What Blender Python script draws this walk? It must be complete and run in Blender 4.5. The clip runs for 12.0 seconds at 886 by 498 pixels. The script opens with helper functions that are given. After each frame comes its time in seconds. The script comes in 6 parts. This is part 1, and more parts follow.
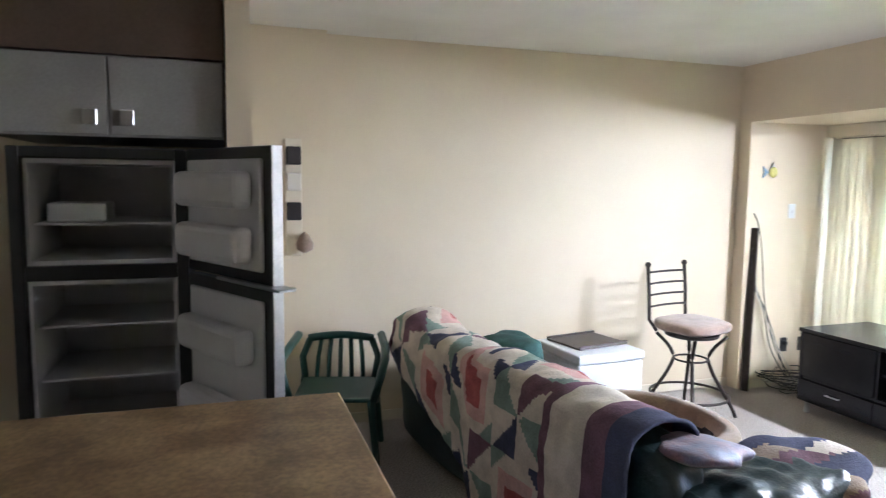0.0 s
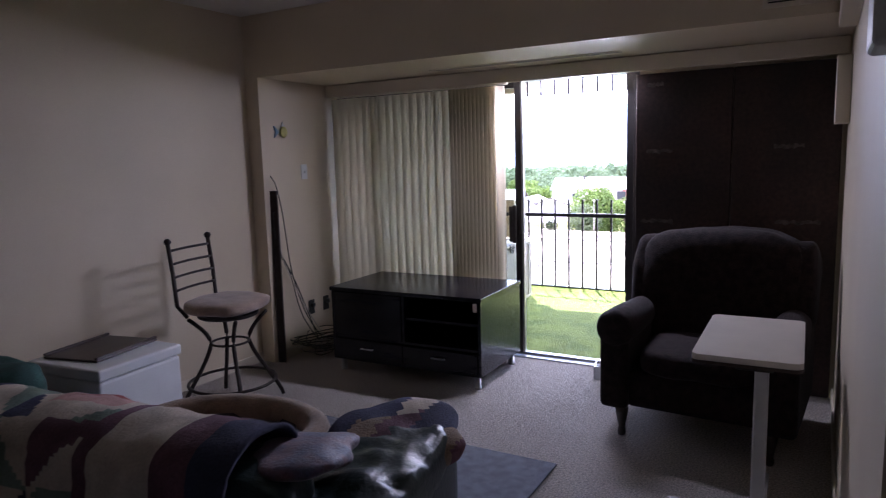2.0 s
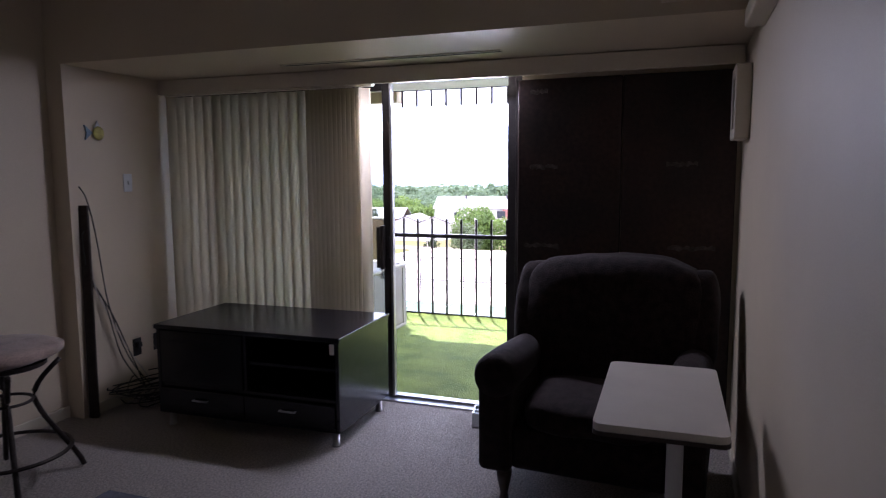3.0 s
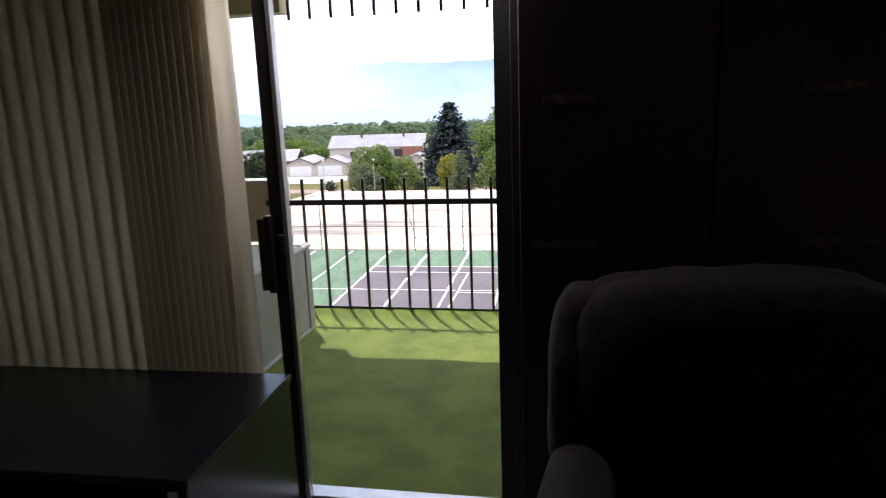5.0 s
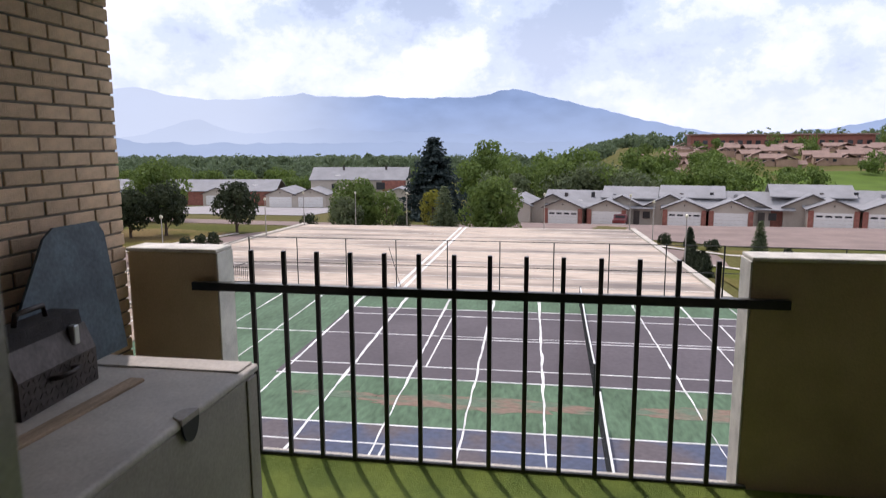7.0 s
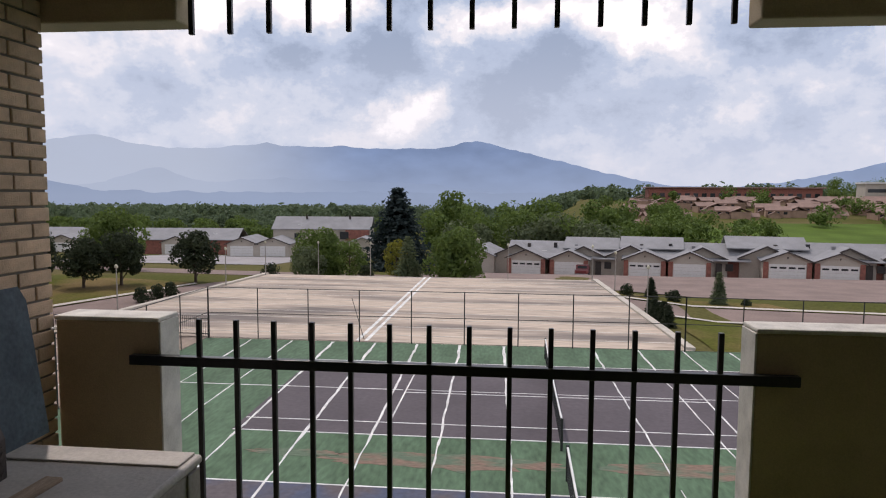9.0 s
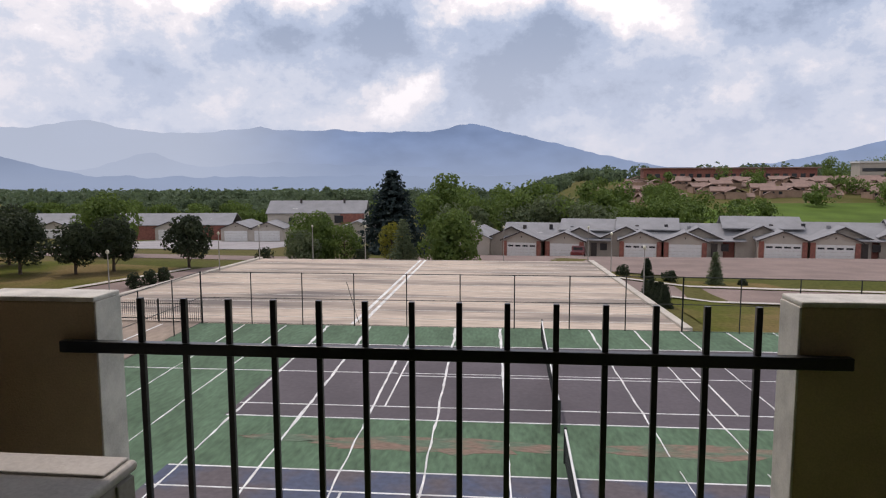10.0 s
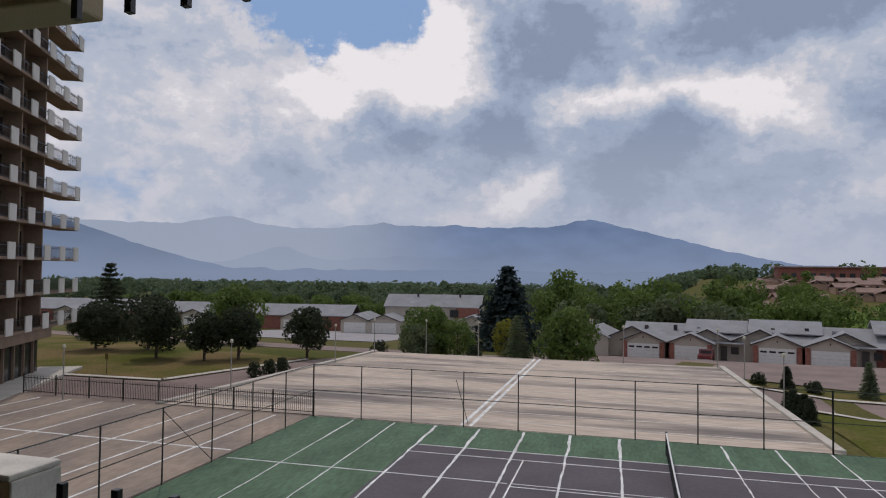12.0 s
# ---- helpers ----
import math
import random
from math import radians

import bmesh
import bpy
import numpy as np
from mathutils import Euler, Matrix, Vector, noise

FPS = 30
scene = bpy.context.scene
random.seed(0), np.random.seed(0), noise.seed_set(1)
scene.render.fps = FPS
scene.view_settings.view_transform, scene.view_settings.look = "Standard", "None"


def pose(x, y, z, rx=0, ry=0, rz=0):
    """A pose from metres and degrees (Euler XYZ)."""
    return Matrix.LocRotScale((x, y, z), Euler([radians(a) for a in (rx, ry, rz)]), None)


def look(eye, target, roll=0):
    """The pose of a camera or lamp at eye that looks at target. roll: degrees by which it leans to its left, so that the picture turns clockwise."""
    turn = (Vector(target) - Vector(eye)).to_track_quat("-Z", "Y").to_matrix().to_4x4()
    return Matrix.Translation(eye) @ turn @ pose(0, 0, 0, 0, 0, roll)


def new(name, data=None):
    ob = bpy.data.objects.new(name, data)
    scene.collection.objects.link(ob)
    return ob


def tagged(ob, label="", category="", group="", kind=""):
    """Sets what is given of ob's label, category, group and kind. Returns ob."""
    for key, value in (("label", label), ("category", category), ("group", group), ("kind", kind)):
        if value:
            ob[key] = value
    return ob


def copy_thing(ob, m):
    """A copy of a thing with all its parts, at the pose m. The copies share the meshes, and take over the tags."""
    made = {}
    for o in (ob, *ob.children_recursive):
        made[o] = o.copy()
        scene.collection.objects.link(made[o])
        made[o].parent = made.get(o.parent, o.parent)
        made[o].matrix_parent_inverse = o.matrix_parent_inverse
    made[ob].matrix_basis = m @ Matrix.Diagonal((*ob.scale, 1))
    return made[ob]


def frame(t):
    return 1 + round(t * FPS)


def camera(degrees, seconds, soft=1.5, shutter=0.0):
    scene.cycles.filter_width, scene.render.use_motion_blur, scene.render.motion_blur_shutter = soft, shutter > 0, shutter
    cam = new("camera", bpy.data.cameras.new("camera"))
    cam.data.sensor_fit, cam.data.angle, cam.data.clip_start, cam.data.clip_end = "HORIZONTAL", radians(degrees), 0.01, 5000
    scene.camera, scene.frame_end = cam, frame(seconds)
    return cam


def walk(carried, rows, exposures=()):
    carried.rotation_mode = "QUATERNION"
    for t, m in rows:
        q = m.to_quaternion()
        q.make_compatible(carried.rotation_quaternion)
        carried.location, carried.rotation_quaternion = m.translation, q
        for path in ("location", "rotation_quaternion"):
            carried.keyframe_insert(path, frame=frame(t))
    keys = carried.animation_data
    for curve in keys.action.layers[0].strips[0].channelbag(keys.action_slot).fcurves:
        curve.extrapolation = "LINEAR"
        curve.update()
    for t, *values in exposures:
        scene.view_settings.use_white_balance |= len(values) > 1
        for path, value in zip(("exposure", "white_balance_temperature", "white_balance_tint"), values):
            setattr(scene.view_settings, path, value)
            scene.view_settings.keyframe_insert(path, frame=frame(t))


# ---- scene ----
cam = camera(67.0, 12.0, soft=1.1, shutter=0.2)
PATH = [
    (0, (0.003, -4.748, 1.619), (-1.888, -4.129, 1.418), 0.7),
    (0.3, (-0.062, -4.865, 1.61), (-1.823, -3.934, 1.433), -1.2),
    (0.5, (-0.13, -4.906, 1.603), (-1.751, -3.755, 1.383), 0.9),
    (1, (-0.325, -4.797, 1.525), (-1.682, -3.349, 1.278), 1.8),
    (1.5, (-0.495, -4.655, 1.498), (-1.672, -3.066, 1.197), 0.7),
    (2, (-0.65, -4.511, 1.502), (-1.633, -2.791, 1.23), -1.6),
    (2.5, (-0.722, -4.209, 1.477), (-1.52, -2.393, 1.225), 0.9),
    (3, (-0.83, -3.852, 1.468), (-1.5, -1.981, 1.243), -0.3),
    (3.2, (-0.907, -3.703, 1.46), (-1.533, -1.807, 1.347), 0.9),
    (4.8, (-1.491, -2.375, 1.492), (-1.987, -0.464, 1.173), -3.1),
    (5, (-1.567, -2.164, 1.489), (-1.945, -0.244, 1.076), -2.1),
    (5.5, (-1.723, -1.704, 1.447), (-2.011, 0.236, 1.058), -0.1),
    (6, (-1.9, -1.262, 1.423), (-2.326, 0.642, 0.982), -0.9),
    (6.5, (-2.07, -0.772, 1.457), (-2.379, 1.144, 0.972), -0.9),
    (7, (-2.176, -0.348, 1.49), (-2.494, 1.601, 1.176), -0.2),
    (7.5, (-2.199, -0.158, 1.537), (-2.492, 1.813, 1.374), 0.1),
    (9.5, (-2.273, 0.025, 1.499), (-2.473, 2.007, 1.327), 0.2),
    (10, (-2.27, 0.342, 1.419), (-2.469, 2.32, 1.202), -0.2),
    (10.5, (-2.26, 0.64, 1.432), (-2.522, 2.596, 1.109), 0.0),
    (11, (-2.319, 0.985, 1.489), (-2.772, 2.932, 1.414), -2.2),
    (11.5, (-2.265, 1.165, 1.545), (-2.766, 3.098, 1.649), -0.3),
    (12, (-2.22, 1.165, 1.525), (-2.761, 3.09, 1.589), 0.6),
]
walk(cam, [(t, look(eye, target, roll)) for t, eye, target, roll in PATH],
     exposures=[(0.0, 5.95, 5700, 13), (0.5, 5.3, 5500, 17), (1.0, 4.4, 5650, 23), (1.5, 3.65, 5700, 29), (2.0, 3.05, 5650, 32),
                (2.5, 2.82, 5650, 32), (3.2, 2.35, 5800, 31), (4.0, 1.6, 6100, 25), (4.8, 1.15, 6400, 20), (5.5, 0.75, 6500, 19),
                (6.0, 0.55, 6500, 19), (6.5, 0.3, 6500, 20), (7.0, -0.1, 6500, 21), (7.5, -0.45, 6650, 21), (9.5, -0.64, 6700, 19),
                (10.5, -0.72, 6700, 19), (11.0, -0.85, 6600, 18), (12.0, -1.17, 6450, 17)])

# ---- sky, sun ----
SUN_DIR = Vector((-0.28, 0.43, 1.0)).normalized()


def make_world():
    w = bpy.data.worlds.new("sky")
    scene.world = w
    w.use_nodes = True
    nt = w.node_tree
    nt.nodes.clear()
    N, L = nt.nodes.new, nt.links.new
    out = N("ShaderNodeOutputWorld")
    bg = N("ShaderNodeBackground")
    L(bg.outputs[0], out.inputs[0])
    sky = N("ShaderNodeTexSky")
    sky.sky_type = "NISHITA"
    sky.sun_disc = False
    sky.sun_elevation = math.asin(SUN_DIR.z)
    sky.sun_rotation = math.atan2(SUN_DIR.x, SUN_DIR.y)
    sky.dust_density = 2.0
    dim = N("ShaderNodeVectorMath")
    dim.operation = "SCALE"
    dim.inputs["Scale"].default_value = 0.11
    L(sky.outputs[0], dim.inputs[0])
    tc = N("ShaderNodeTexCoord")
    sep = N("ShaderNodeSeparateXYZ")
    L(tc.outputs["Generated"], sep.inputs[0])

    def mth(op, a, b, clamp=False):
        m = N("ShaderNodeMath")
        m.operation = op
        m.use_clamp = clamp
        for i, v in enumerate((a, b)):
            if isinstance(v, (int, float)):
                m.inputs[i].default_value = v
            else:
                L(v, m.inputs[i])
        return m.outputs[0]
    z = mth("MAXIMUM", sep.outputs[2], 0.0)
    def clouds(scale, detail, rough, offset, distortion=0.0):
        mp = N("ShaderNodeMapping")
        mp.inputs["Location"].default_value = offset
        mp.inputs["Scale"].default_value = (1.0, 1.0, 1.5)
        L(tc.outputs["Generated"], mp.inputs[0])
        n = N("ShaderNodeTexNoise")
        n.inputs["Scale"].default_value = scale
        n.inputs["Detail"].default_value = detail
        n.inputs["Roughness"].default_value = rough
        n.inputs["Distortion"].default_value = distortion
        L(mp.outputs[0], n.inputs["Vector"])
        return n.outputs["Fac"]

    def ramp(fac, *stops):
        r = N("ShaderNodeValToRGB")
        r.color_ramp.interpolation = "EASE"
        while len(r.color_ramp.elements) < len(stops):
            r.color_ramp.elements.new(0.5)
        for e, (p, c) in zip(r.color_ramp.elements, stops):
            e.position, e.color = p, (*c, 1) if isinstance(c, tuple) else (c, c, c, 1)
        L(fac, r.inputs[0])
        return r.outputs[0]
    def mix(f, a, b):
        m = N("ShaderNodeMix")
        m.data_type = "RGBA"
        if isinstance(f, (int, float)):
            m.inputs[0].default_value = f
        else:
            L(f, m.inputs[0])
        for i, v in ((6, a), (7, b)):
            if isinstance(v, tuple):
                m.inputs[i].default_value = (*v, 1)
            else:
                L(v, m.inputs[i])
        return m.outputs[2]

    # heaps of cloud by their bearing and height over the horizon, in degrees, with ragged edges
    ragged_edge = N("ShaderNodeTexNoise")
    ragged_edge.inputs["Scale"].default_value, ragged_edge.inputs["Detail"].default_value, ragged_edge.inputs["Roughness"].default_value = 4.5, 10, 0.6
    L(tc.outputs["Generated"], ragged_edge.inputs["Vector"])
    wob = N("ShaderNodeSeparateColor")
    L(ragged_edge.outputs["Color"], wob.inputs[0])
    bearing = mth("MULTIPLY", mth("ARCTAN2", sep.outputs[0], sep.outputs[1]), 57.2958)
    height = mth("MULTIPLY", mth("ARCSINE", sep.outputs[2], 0.0), 57.2958)
    bearing = mth("ADD", bearing, mth("MULTIPLY", mth("SUBTRACT", wob.outputs[0], 0.5), 26.0))
    height = mth("ADD", height, mth("MULTIPLY", mth("SUBTRACT", wob.outputs[1], 0.5), 15.0))

    def heap_at(a0, e0, wa, we, strength):
        u = mth("DIVIDE", mth("SUBTRACT", bearing, a0), wa)
        v = mth("DIVIDE", mth("SUBTRACT", height, e0), we)
        q = mth("ADD", mth("MULTIPLY", u, u), mth("MULTIPLY", v, v))
        return mth("MULTIPLY", mth("SUBTRACT", 1.0, mth("SQRT", q, 0.0), True), strength)

    def heaps(*rows):
        total = heap_at(*rows[0])
        for row in rows[1:]:
            total = mth("ADD", total, heap_at(*row))
        return total
    grey = heaps((-13, 11.5, 12, 5.5, 0.40), (-6, 19.5, 10, 4.5, 0.42), (12, 20.5, 10, 5.0, 0.42), (6, 7, 20, 7, 0.26), (-29, 8.5, 15, 8, 0.16), (22, 14, 8, 5, 0.25), (-14, 33, 30, 6, 0.12), (20, 36, 22, 7, 0.15))
    white = heaps((-27, 16.5, 10, 5, 0.24), (-10, 6.0, 6, 2.5, 0.24), (19, 7.5, 7, 3.5, 0.22), (4, 14.5, 11, 3.0, 0.24), (-17, 19, 7, 6, 0.24))
    gap = heaps((-29, 25.5, 17, 7.0, 0.75), (20, 11.3, 7, 2.0, 0.16), (38, 27, 16, 8, 0.3))
    heap = mth("SUBTRACT", clouds(3.0, 12, 0.6, (3.1, 1.7, 0.4), 0.0), gap)
    cover = ramp(heap, (0.27, 0.0), (0.36, 1.0))
    body = clouds(5.2, 14, 0.66, (6.1, 1.3, 2.7), 0.0)
    body = mth("SUBTRACT", mth("ADD", body, white), grey)
    shade = ramp(body, (0.26, (0.43, 0.55, 0.73)), (0.38, (0.59, 0.73, 0.93)), (0.47, (0.81, 0.92, 1.06)), (0.56, (1.10, 1.13, 1.18)), (0.66, (1.48, 1.47, 1.45)))
    blue = mix(0.75, dim.outputs[0], (0.42, 0.72, 1.18))
    full = mix(cover, blue, shade)
    # pale rain haze low over the mountains
    low = ramp(z, (0.0, 0.8), (0.10, 0.35), (0.24, 0.0))
    full = mix(low, full, (0.80, 0.89, 1.02))
    L(full, bg.inputs[0])
    bg.inputs[1].default_value = 1.2


make_world()
sun = new("sun", bpy.data.lights.new("sun", "SUN"))
sun.data.energy = 2.6
sun.data.angle = radians(0.6)
sun.data.color = (1.0, 0.95, 0.87)
sun.matrix_world = look(SUN_DIR * 60, (0, 0, 0))

# added fill lamp under the patio door's head, on top of the sky's light
lamp = new("door_fill", bpy.data.lights.new("door_fill", "AREA"))
lamp.data.shape, lamp.data.size, lamp.data.size_y, lamp.data.energy = "RECTANGLE", 0.74, 0.05, 3.4
lamp.data.color = (0.95, 0.97, 1.0)
lamp.matrix_world = look((-2.17, -0.03, 1.99), (-2.25, -0.75, 0.9))


# ---- small tools ----
def mat(name, col, rough=0.6, var=0.2, scale=3.0, fine=60.0, bump=0.15, metal=0.0, col2=None, stretch=(1, 1, 1), spec=0.5, coat=0.0, sheen=0.0, blend=(0.35, 0.65), rand=0.0, relief=0.01):
    """A surface with two scales of variation and a fine relief."""
    m = bpy.data.materials.new(name)
    m.use_nodes = True
    nt = m.node_tree
    N, L = nt.nodes.new, nt.links.new
    b = nt.nodes["Principled BSDF"]
    tc = N("ShaderNodeTexCoord")
    mp = N("ShaderNodeMapping")
    mp.inputs["Scale"].default_value = stretch
    L(tc.outputs["Object"], mp.inputs[0])
    n1 = N("ShaderNodeTexNoise")
    n1.inputs["Scale"].default_value, n1.inputs["Detail"].default_value = scale, 5
    n2 = N("ShaderNodeTexNoise")
    n2.inputs["Scale"].default_value, n2.inputs["Detail"].default_value = fine, 4
    L(mp.outputs[0], n1.inputs["Vector"]), L(mp.outputs[0], n2.inputs["Vector"])
    c2 = col2 or tuple(c * (1 - var) for c in col)
    hi = col if col2 else tuple(min(1, c * (1 + var * 0.6)) for c in col)
    r = N("ShaderNodeValToRGB")
    r.color_ramp.elements[0].position, r.color_ramp.elements[0].color = blend[0], (*c2, 1)
    r.color_ramp.elements[1].position, r.color_ramp.elements[1].color = blend[1], (*hi, 1)
    L(n1.outputs["Fac"], r.inputs[0])
    mx = N("ShaderNodeMix")
    mx.data_type, mx.blend_type = "RGBA", "OVERLAY"
    mx.inputs[0].default_value = min(1.0, var * 1.6)
    L(r.outputs[0], mx.inputs[6]), L(n2.outputs["Fac"], mx.inputs[7])
    colour = mx.outputs[2]
    if rand:
        oi = N("ShaderNodeObjectInfo")
        hs = N("ShaderNodeHueSaturation")
        mr = N("ShaderNodeMapRange")
        mr.inputs[3].default_value, mr.inputs[4].default_value = 1 - rand, 1 + rand
        L(oi.outputs["Random"], mr.inputs[0]), L(mr.outputs[0], hs.inputs["Value"]), L(colour, hs.inputs["Color"])
        colour = hs.outputs[0]
    L(colour, b.inputs["Base Color"])
    b.inputs["Roughness"].default_value, b.inputs["Metallic"].default_value = rough, metal
    b.inputs["Specular IOR Level"].default_value = spec
    b.inputs["Coat Weight"].default_value = coat
    b.inputs["Sheen Weight"].default_value = sheen
    if bump:
        bp = N("ShaderNodeBump")
        bp.inputs["Strength"].default_value, bp.inputs["Distance"].default_value = bump, relief
        L(n2.outputs["Fac"], bp.inputs["Height"]), L(bp.outputs[0], b.inputs["Normal"])
    return m


def glow(name, col, strength=1.0):
    m = bpy.data.materials.new(name)
    m.use_nodes = True
    b = m.node_tree.nodes["Principled BSDF"]
    b.inputs["Base Color"].default_value = (0, 0, 0, 1)
    b.inputs["Specular IOR Level"].default_value = 0
    b.inputs["Emission Color"].default_value = (*col, 1)
    b.inputs["Emission Strength"].default_value = strength
    return m


def box(bm, lo, hi, bevel=0.0, seg=2, m=None):
    lo, hi = Vector(lo), Vector(hi)
    r = bmesh.ops.create_cube(bm, size=1.0, matrix=(m or Matrix()) @ Matrix.Translation((lo + hi) / 2) @ Matrix.Diagonal((*(hi - lo), 1)))
    if bevel:
        es = {e for v in r["verts"] for e in v.link_edges}
        bmesh.ops.bevel(bm, geom=list(es), offset=bevel, segments=seg, profile=0.5, affect="EDGES")
    return bm


def rod(bm, a, b, r, r2=None, seg=10):
    a, b = Vector(a), Vector(b)
    d = b - a
    q = d.to_track_quat("Z", "Y").to_matrix().to_4x4()
    bmesh.ops.create_cone(bm, cap_ends=True, segments=seg, radius1=r, radius2=r if r2 is None else r2, depth=d.length, matrix=Matrix.Translation((a + b) / 2) @ q)
    return bm


def tube(bm, pts, r, seg=8, closed=False):
    """A bent round bar through points, with radius r (a number or a function of 0..1)."""
    pts = [Vector(p) for p in pts]
    n = len(pts)
    rings = []
    for i, p in enumerate(pts):
        a = pts[(i - 1) % n] if closed or i else p
        b = pts[(i + 1) % n] if closed or i < n - 1 else p
        q = (b - a).to_track_quat("Z", "Y")
        rr = r(i / (n - 1)) if callable(r) else r
        rings.append([bm.verts.new(p + q @ Vector((math.cos(2 * math.pi * k / seg) * rr, math.sin(2 * math.pi * k / seg) * rr, 0))) for k in range(seg)])
    for i in range(n if closed else n - 1):
        A, B = rings[i], rings[(i + 1) % n]
        for k in range(seg):
            bm.faces.new((A[k], A[(k + 1) % seg], B[(k + 1) % seg], B[k]))
    if not closed:
        bm.faces.new(rings[0][::-1]), bm.faces.new(rings[-1])
    return bm


def lathe(bm, prof, seg=16, at=(0, 0, 0)):
    rings = [[bm.verts.new((at[0] + r * math.cos(2 * math.pi * k / seg), at[1] + r * math.sin(2 * math.pi * k / seg), at[2] + z)) for k in range(seg)] for r, z in prof]
    for A, B in zip(rings, rings[1:]):
        for k in range(seg):
            bm.faces.new((A[k], A[(k + 1) % seg], B[(k + 1) % seg], B[k]))
    bm.faces.new(rings[0][::-1]), bm.faces.new(rings[-1])
    return bm


def prism(bm, pts, h0, h1, axis="z"):
    """A closed outline of (u, v) points drawn out from h0 to h1 along an axis."""
    def at(u, v, h):
        return {"z": (u, v, h), "y": (u, h, v), "x": (h, u, v)}[axis]
    A = [bm.verts.new(at(u, v, h0)) for u, v in pts]
    B = [bm.verts.new(at(u, v, h1)) for u, v in pts]
    n = len(pts)
    bm.faces.new(A[::-1]), bm.faces.new(B)
    for i in range(n):
        bm.faces.new((A[i], A[(i + 1) % n], B[(i + 1) % n], B[i]))
    bmesh.ops.recalc_face_normals(bm, faces=bm.faces[:])
    return bm


def pad(bm, lo, hi, puff=0.3, n=10, wrinkle=0.0, seed=0.0, power=4.0):
    """A stuffed block with rounded, slightly uneven sides."""
    lo, hi = Vector(lo), Vector(hi)
    c, h = (lo + hi) / 2, (hi - lo) / 2
    r = bmesh.ops.create_cube(bm, size=2.0)
    es = list({e for v in r["verts"] for e in v.link_edges})
    bmesh.ops.subdivide_edges(bm, edges=es, cuts=n, use_grid_fill=True)
    for v in bm.verts:
        p = v.co.copy()
        k = (abs(p.x) ** power + abs(p.y) ** power + abs(p.z) ** power) ** (1 / power)
        p /= k
        if wrinkle:
            w = noise.noise(Vector((p.x * h.x, p.y * h.y, p.z * h.z)) * 9 + Vector((seed, seed, 0)))
            p *= 1 + wrinkle * w / max(min(h), 0.05)
        v.co = c + Vector((p.x * h.x, p.y * h.y, p.z * h.z))
    return bm


def put(name, bm, material, smooth=False):
    me = bpy.data.meshes.new(name)
    bm.to_mesh(me)
    bm.free()
    me.materials.append(material)
    if smooth:
        me.polygons.foreach_set("use_smooth", [True] * len(me.polygons))
    return new(name, me)


def part(name, bm, material, parent, label="", smooth=False):
    ob = put(name, bm, material, smooth)
    ob.parent = parent
    if label:
        tagged(ob, label)
    return ob


def thing(name, at, label, category, group="", kind="", turn=0.0):
    ob = new(name)
    ob.empty_display_size = 0.1
    ob.matrix_world = pose(*at, 0, 0, turn)
    return tagged(ob, label, category, group, kind)


def B():
    return bmesh.new()


def structure(name, bm, material, label, category, smooth=False):
    return tagged(put(name, bm, material, smooth), label, category, kind="structure")


def polar(a, r, z=0.0):
    return Vector((math.cos(a) * r, math.sin(a) * r, z))


# ---- surfaces ----
M_WALL = mat("wall_paint", (0.64, 0.55, 0.415), 0.55, 0.06, 1.2, 180, 0.12)
M_CEIL = mat("ceiling_paint", (0.72, 0.70, 0.66), 0.8, 0.05, 2, 140, 0.35)
M_TRIMP = mat("trim_paint", (0.66, 0.60, 0.49), 0.4, 0.05, 3, 120, 0.05)
M_CARPET = mat("carpet", (0.80, 0.71, 0.63), 0.95, 0.6, 95, 210, 1.0, sheen=0.4, col2=(0.33, 0.275, 0.235), relief=0.05)
M_BOARD = mat("dark_board", (0.046, 0.022, 0.017), 0.6, 0.6, 2.2, 40, 0.1, col2=(0.014, 0.009, 0.008))
M_RESIDUE = mat("tape_residue", (0.10, 0.08, 0.07), 0.8, 0.5, 30, 200, 0.3)
M_BLIND = mat("vinyl_vane", (0.74, 0.67, 0.53), 0.45, 0.05, 4, 90, 0.04)
M_BRONZE = mat("bronze_aluminium", (0.045, 0.040, 0.038), 0.38, 0.2, 8, 120, 0.04, metal=0.6)
M_BLACKVINYL = mat("black_woodgrain", (0.008, 0.008, 0.012), 0.22, 0.3, 4, 80, 0.02, stretch=(1, 6, 6), spec=0.35)
M_METAL = mat("brushed_metal", (0.5, 0.5, 0.5), 0.35, 0.15, 10, 160, 0.03, metal=0.9)
M_IRON = mat("wrought_iron", (0.030, 0.022, 0.019), 0.45, 0.3, 20, 140, 0.1, metal=0.5)
M_SEAT = mat("worn_suede", (0.27, 0.19, 0.15), 0.85, 0.3, 9, 120, 0.3, sheen=0.3)
M_ARMCH = mat("brown_chenille", (0.017, 0.010, 0.010), 0.9, 0.5, 26, 150, 0.35, sheen=0.05, spec=0.2)
M_DARKWOOD = mat("dark_wood", (0.035, 0.022, 0.016), 0.4, 0.3, 6, 90, 0.06)
M_LAMINATE = mat("white_laminate", (0.66, 0.62, 0.56), 0.35, 0.06, 5, 140, 0.03)
M_WHITEPL = mat("white_enamel", (0.70, 0.72, 0.74), 0.3, 0.06, 4, 100, 0.02)
M_GREENL = mat("green_leather", (0.012, 0.030, 0.032), 0.40, 0.3, 7, 70, 0.25, coat=0.08)
M_RUG = mat("grey_mat", (0.13, 0.14, 0.17), 0.95, 0.25, 20, 300, 0.6)
M_RESIN = mat("green_resin", (0.010, 0.060, 0.050), 0.35, 0.15, 6, 90, 0.05)
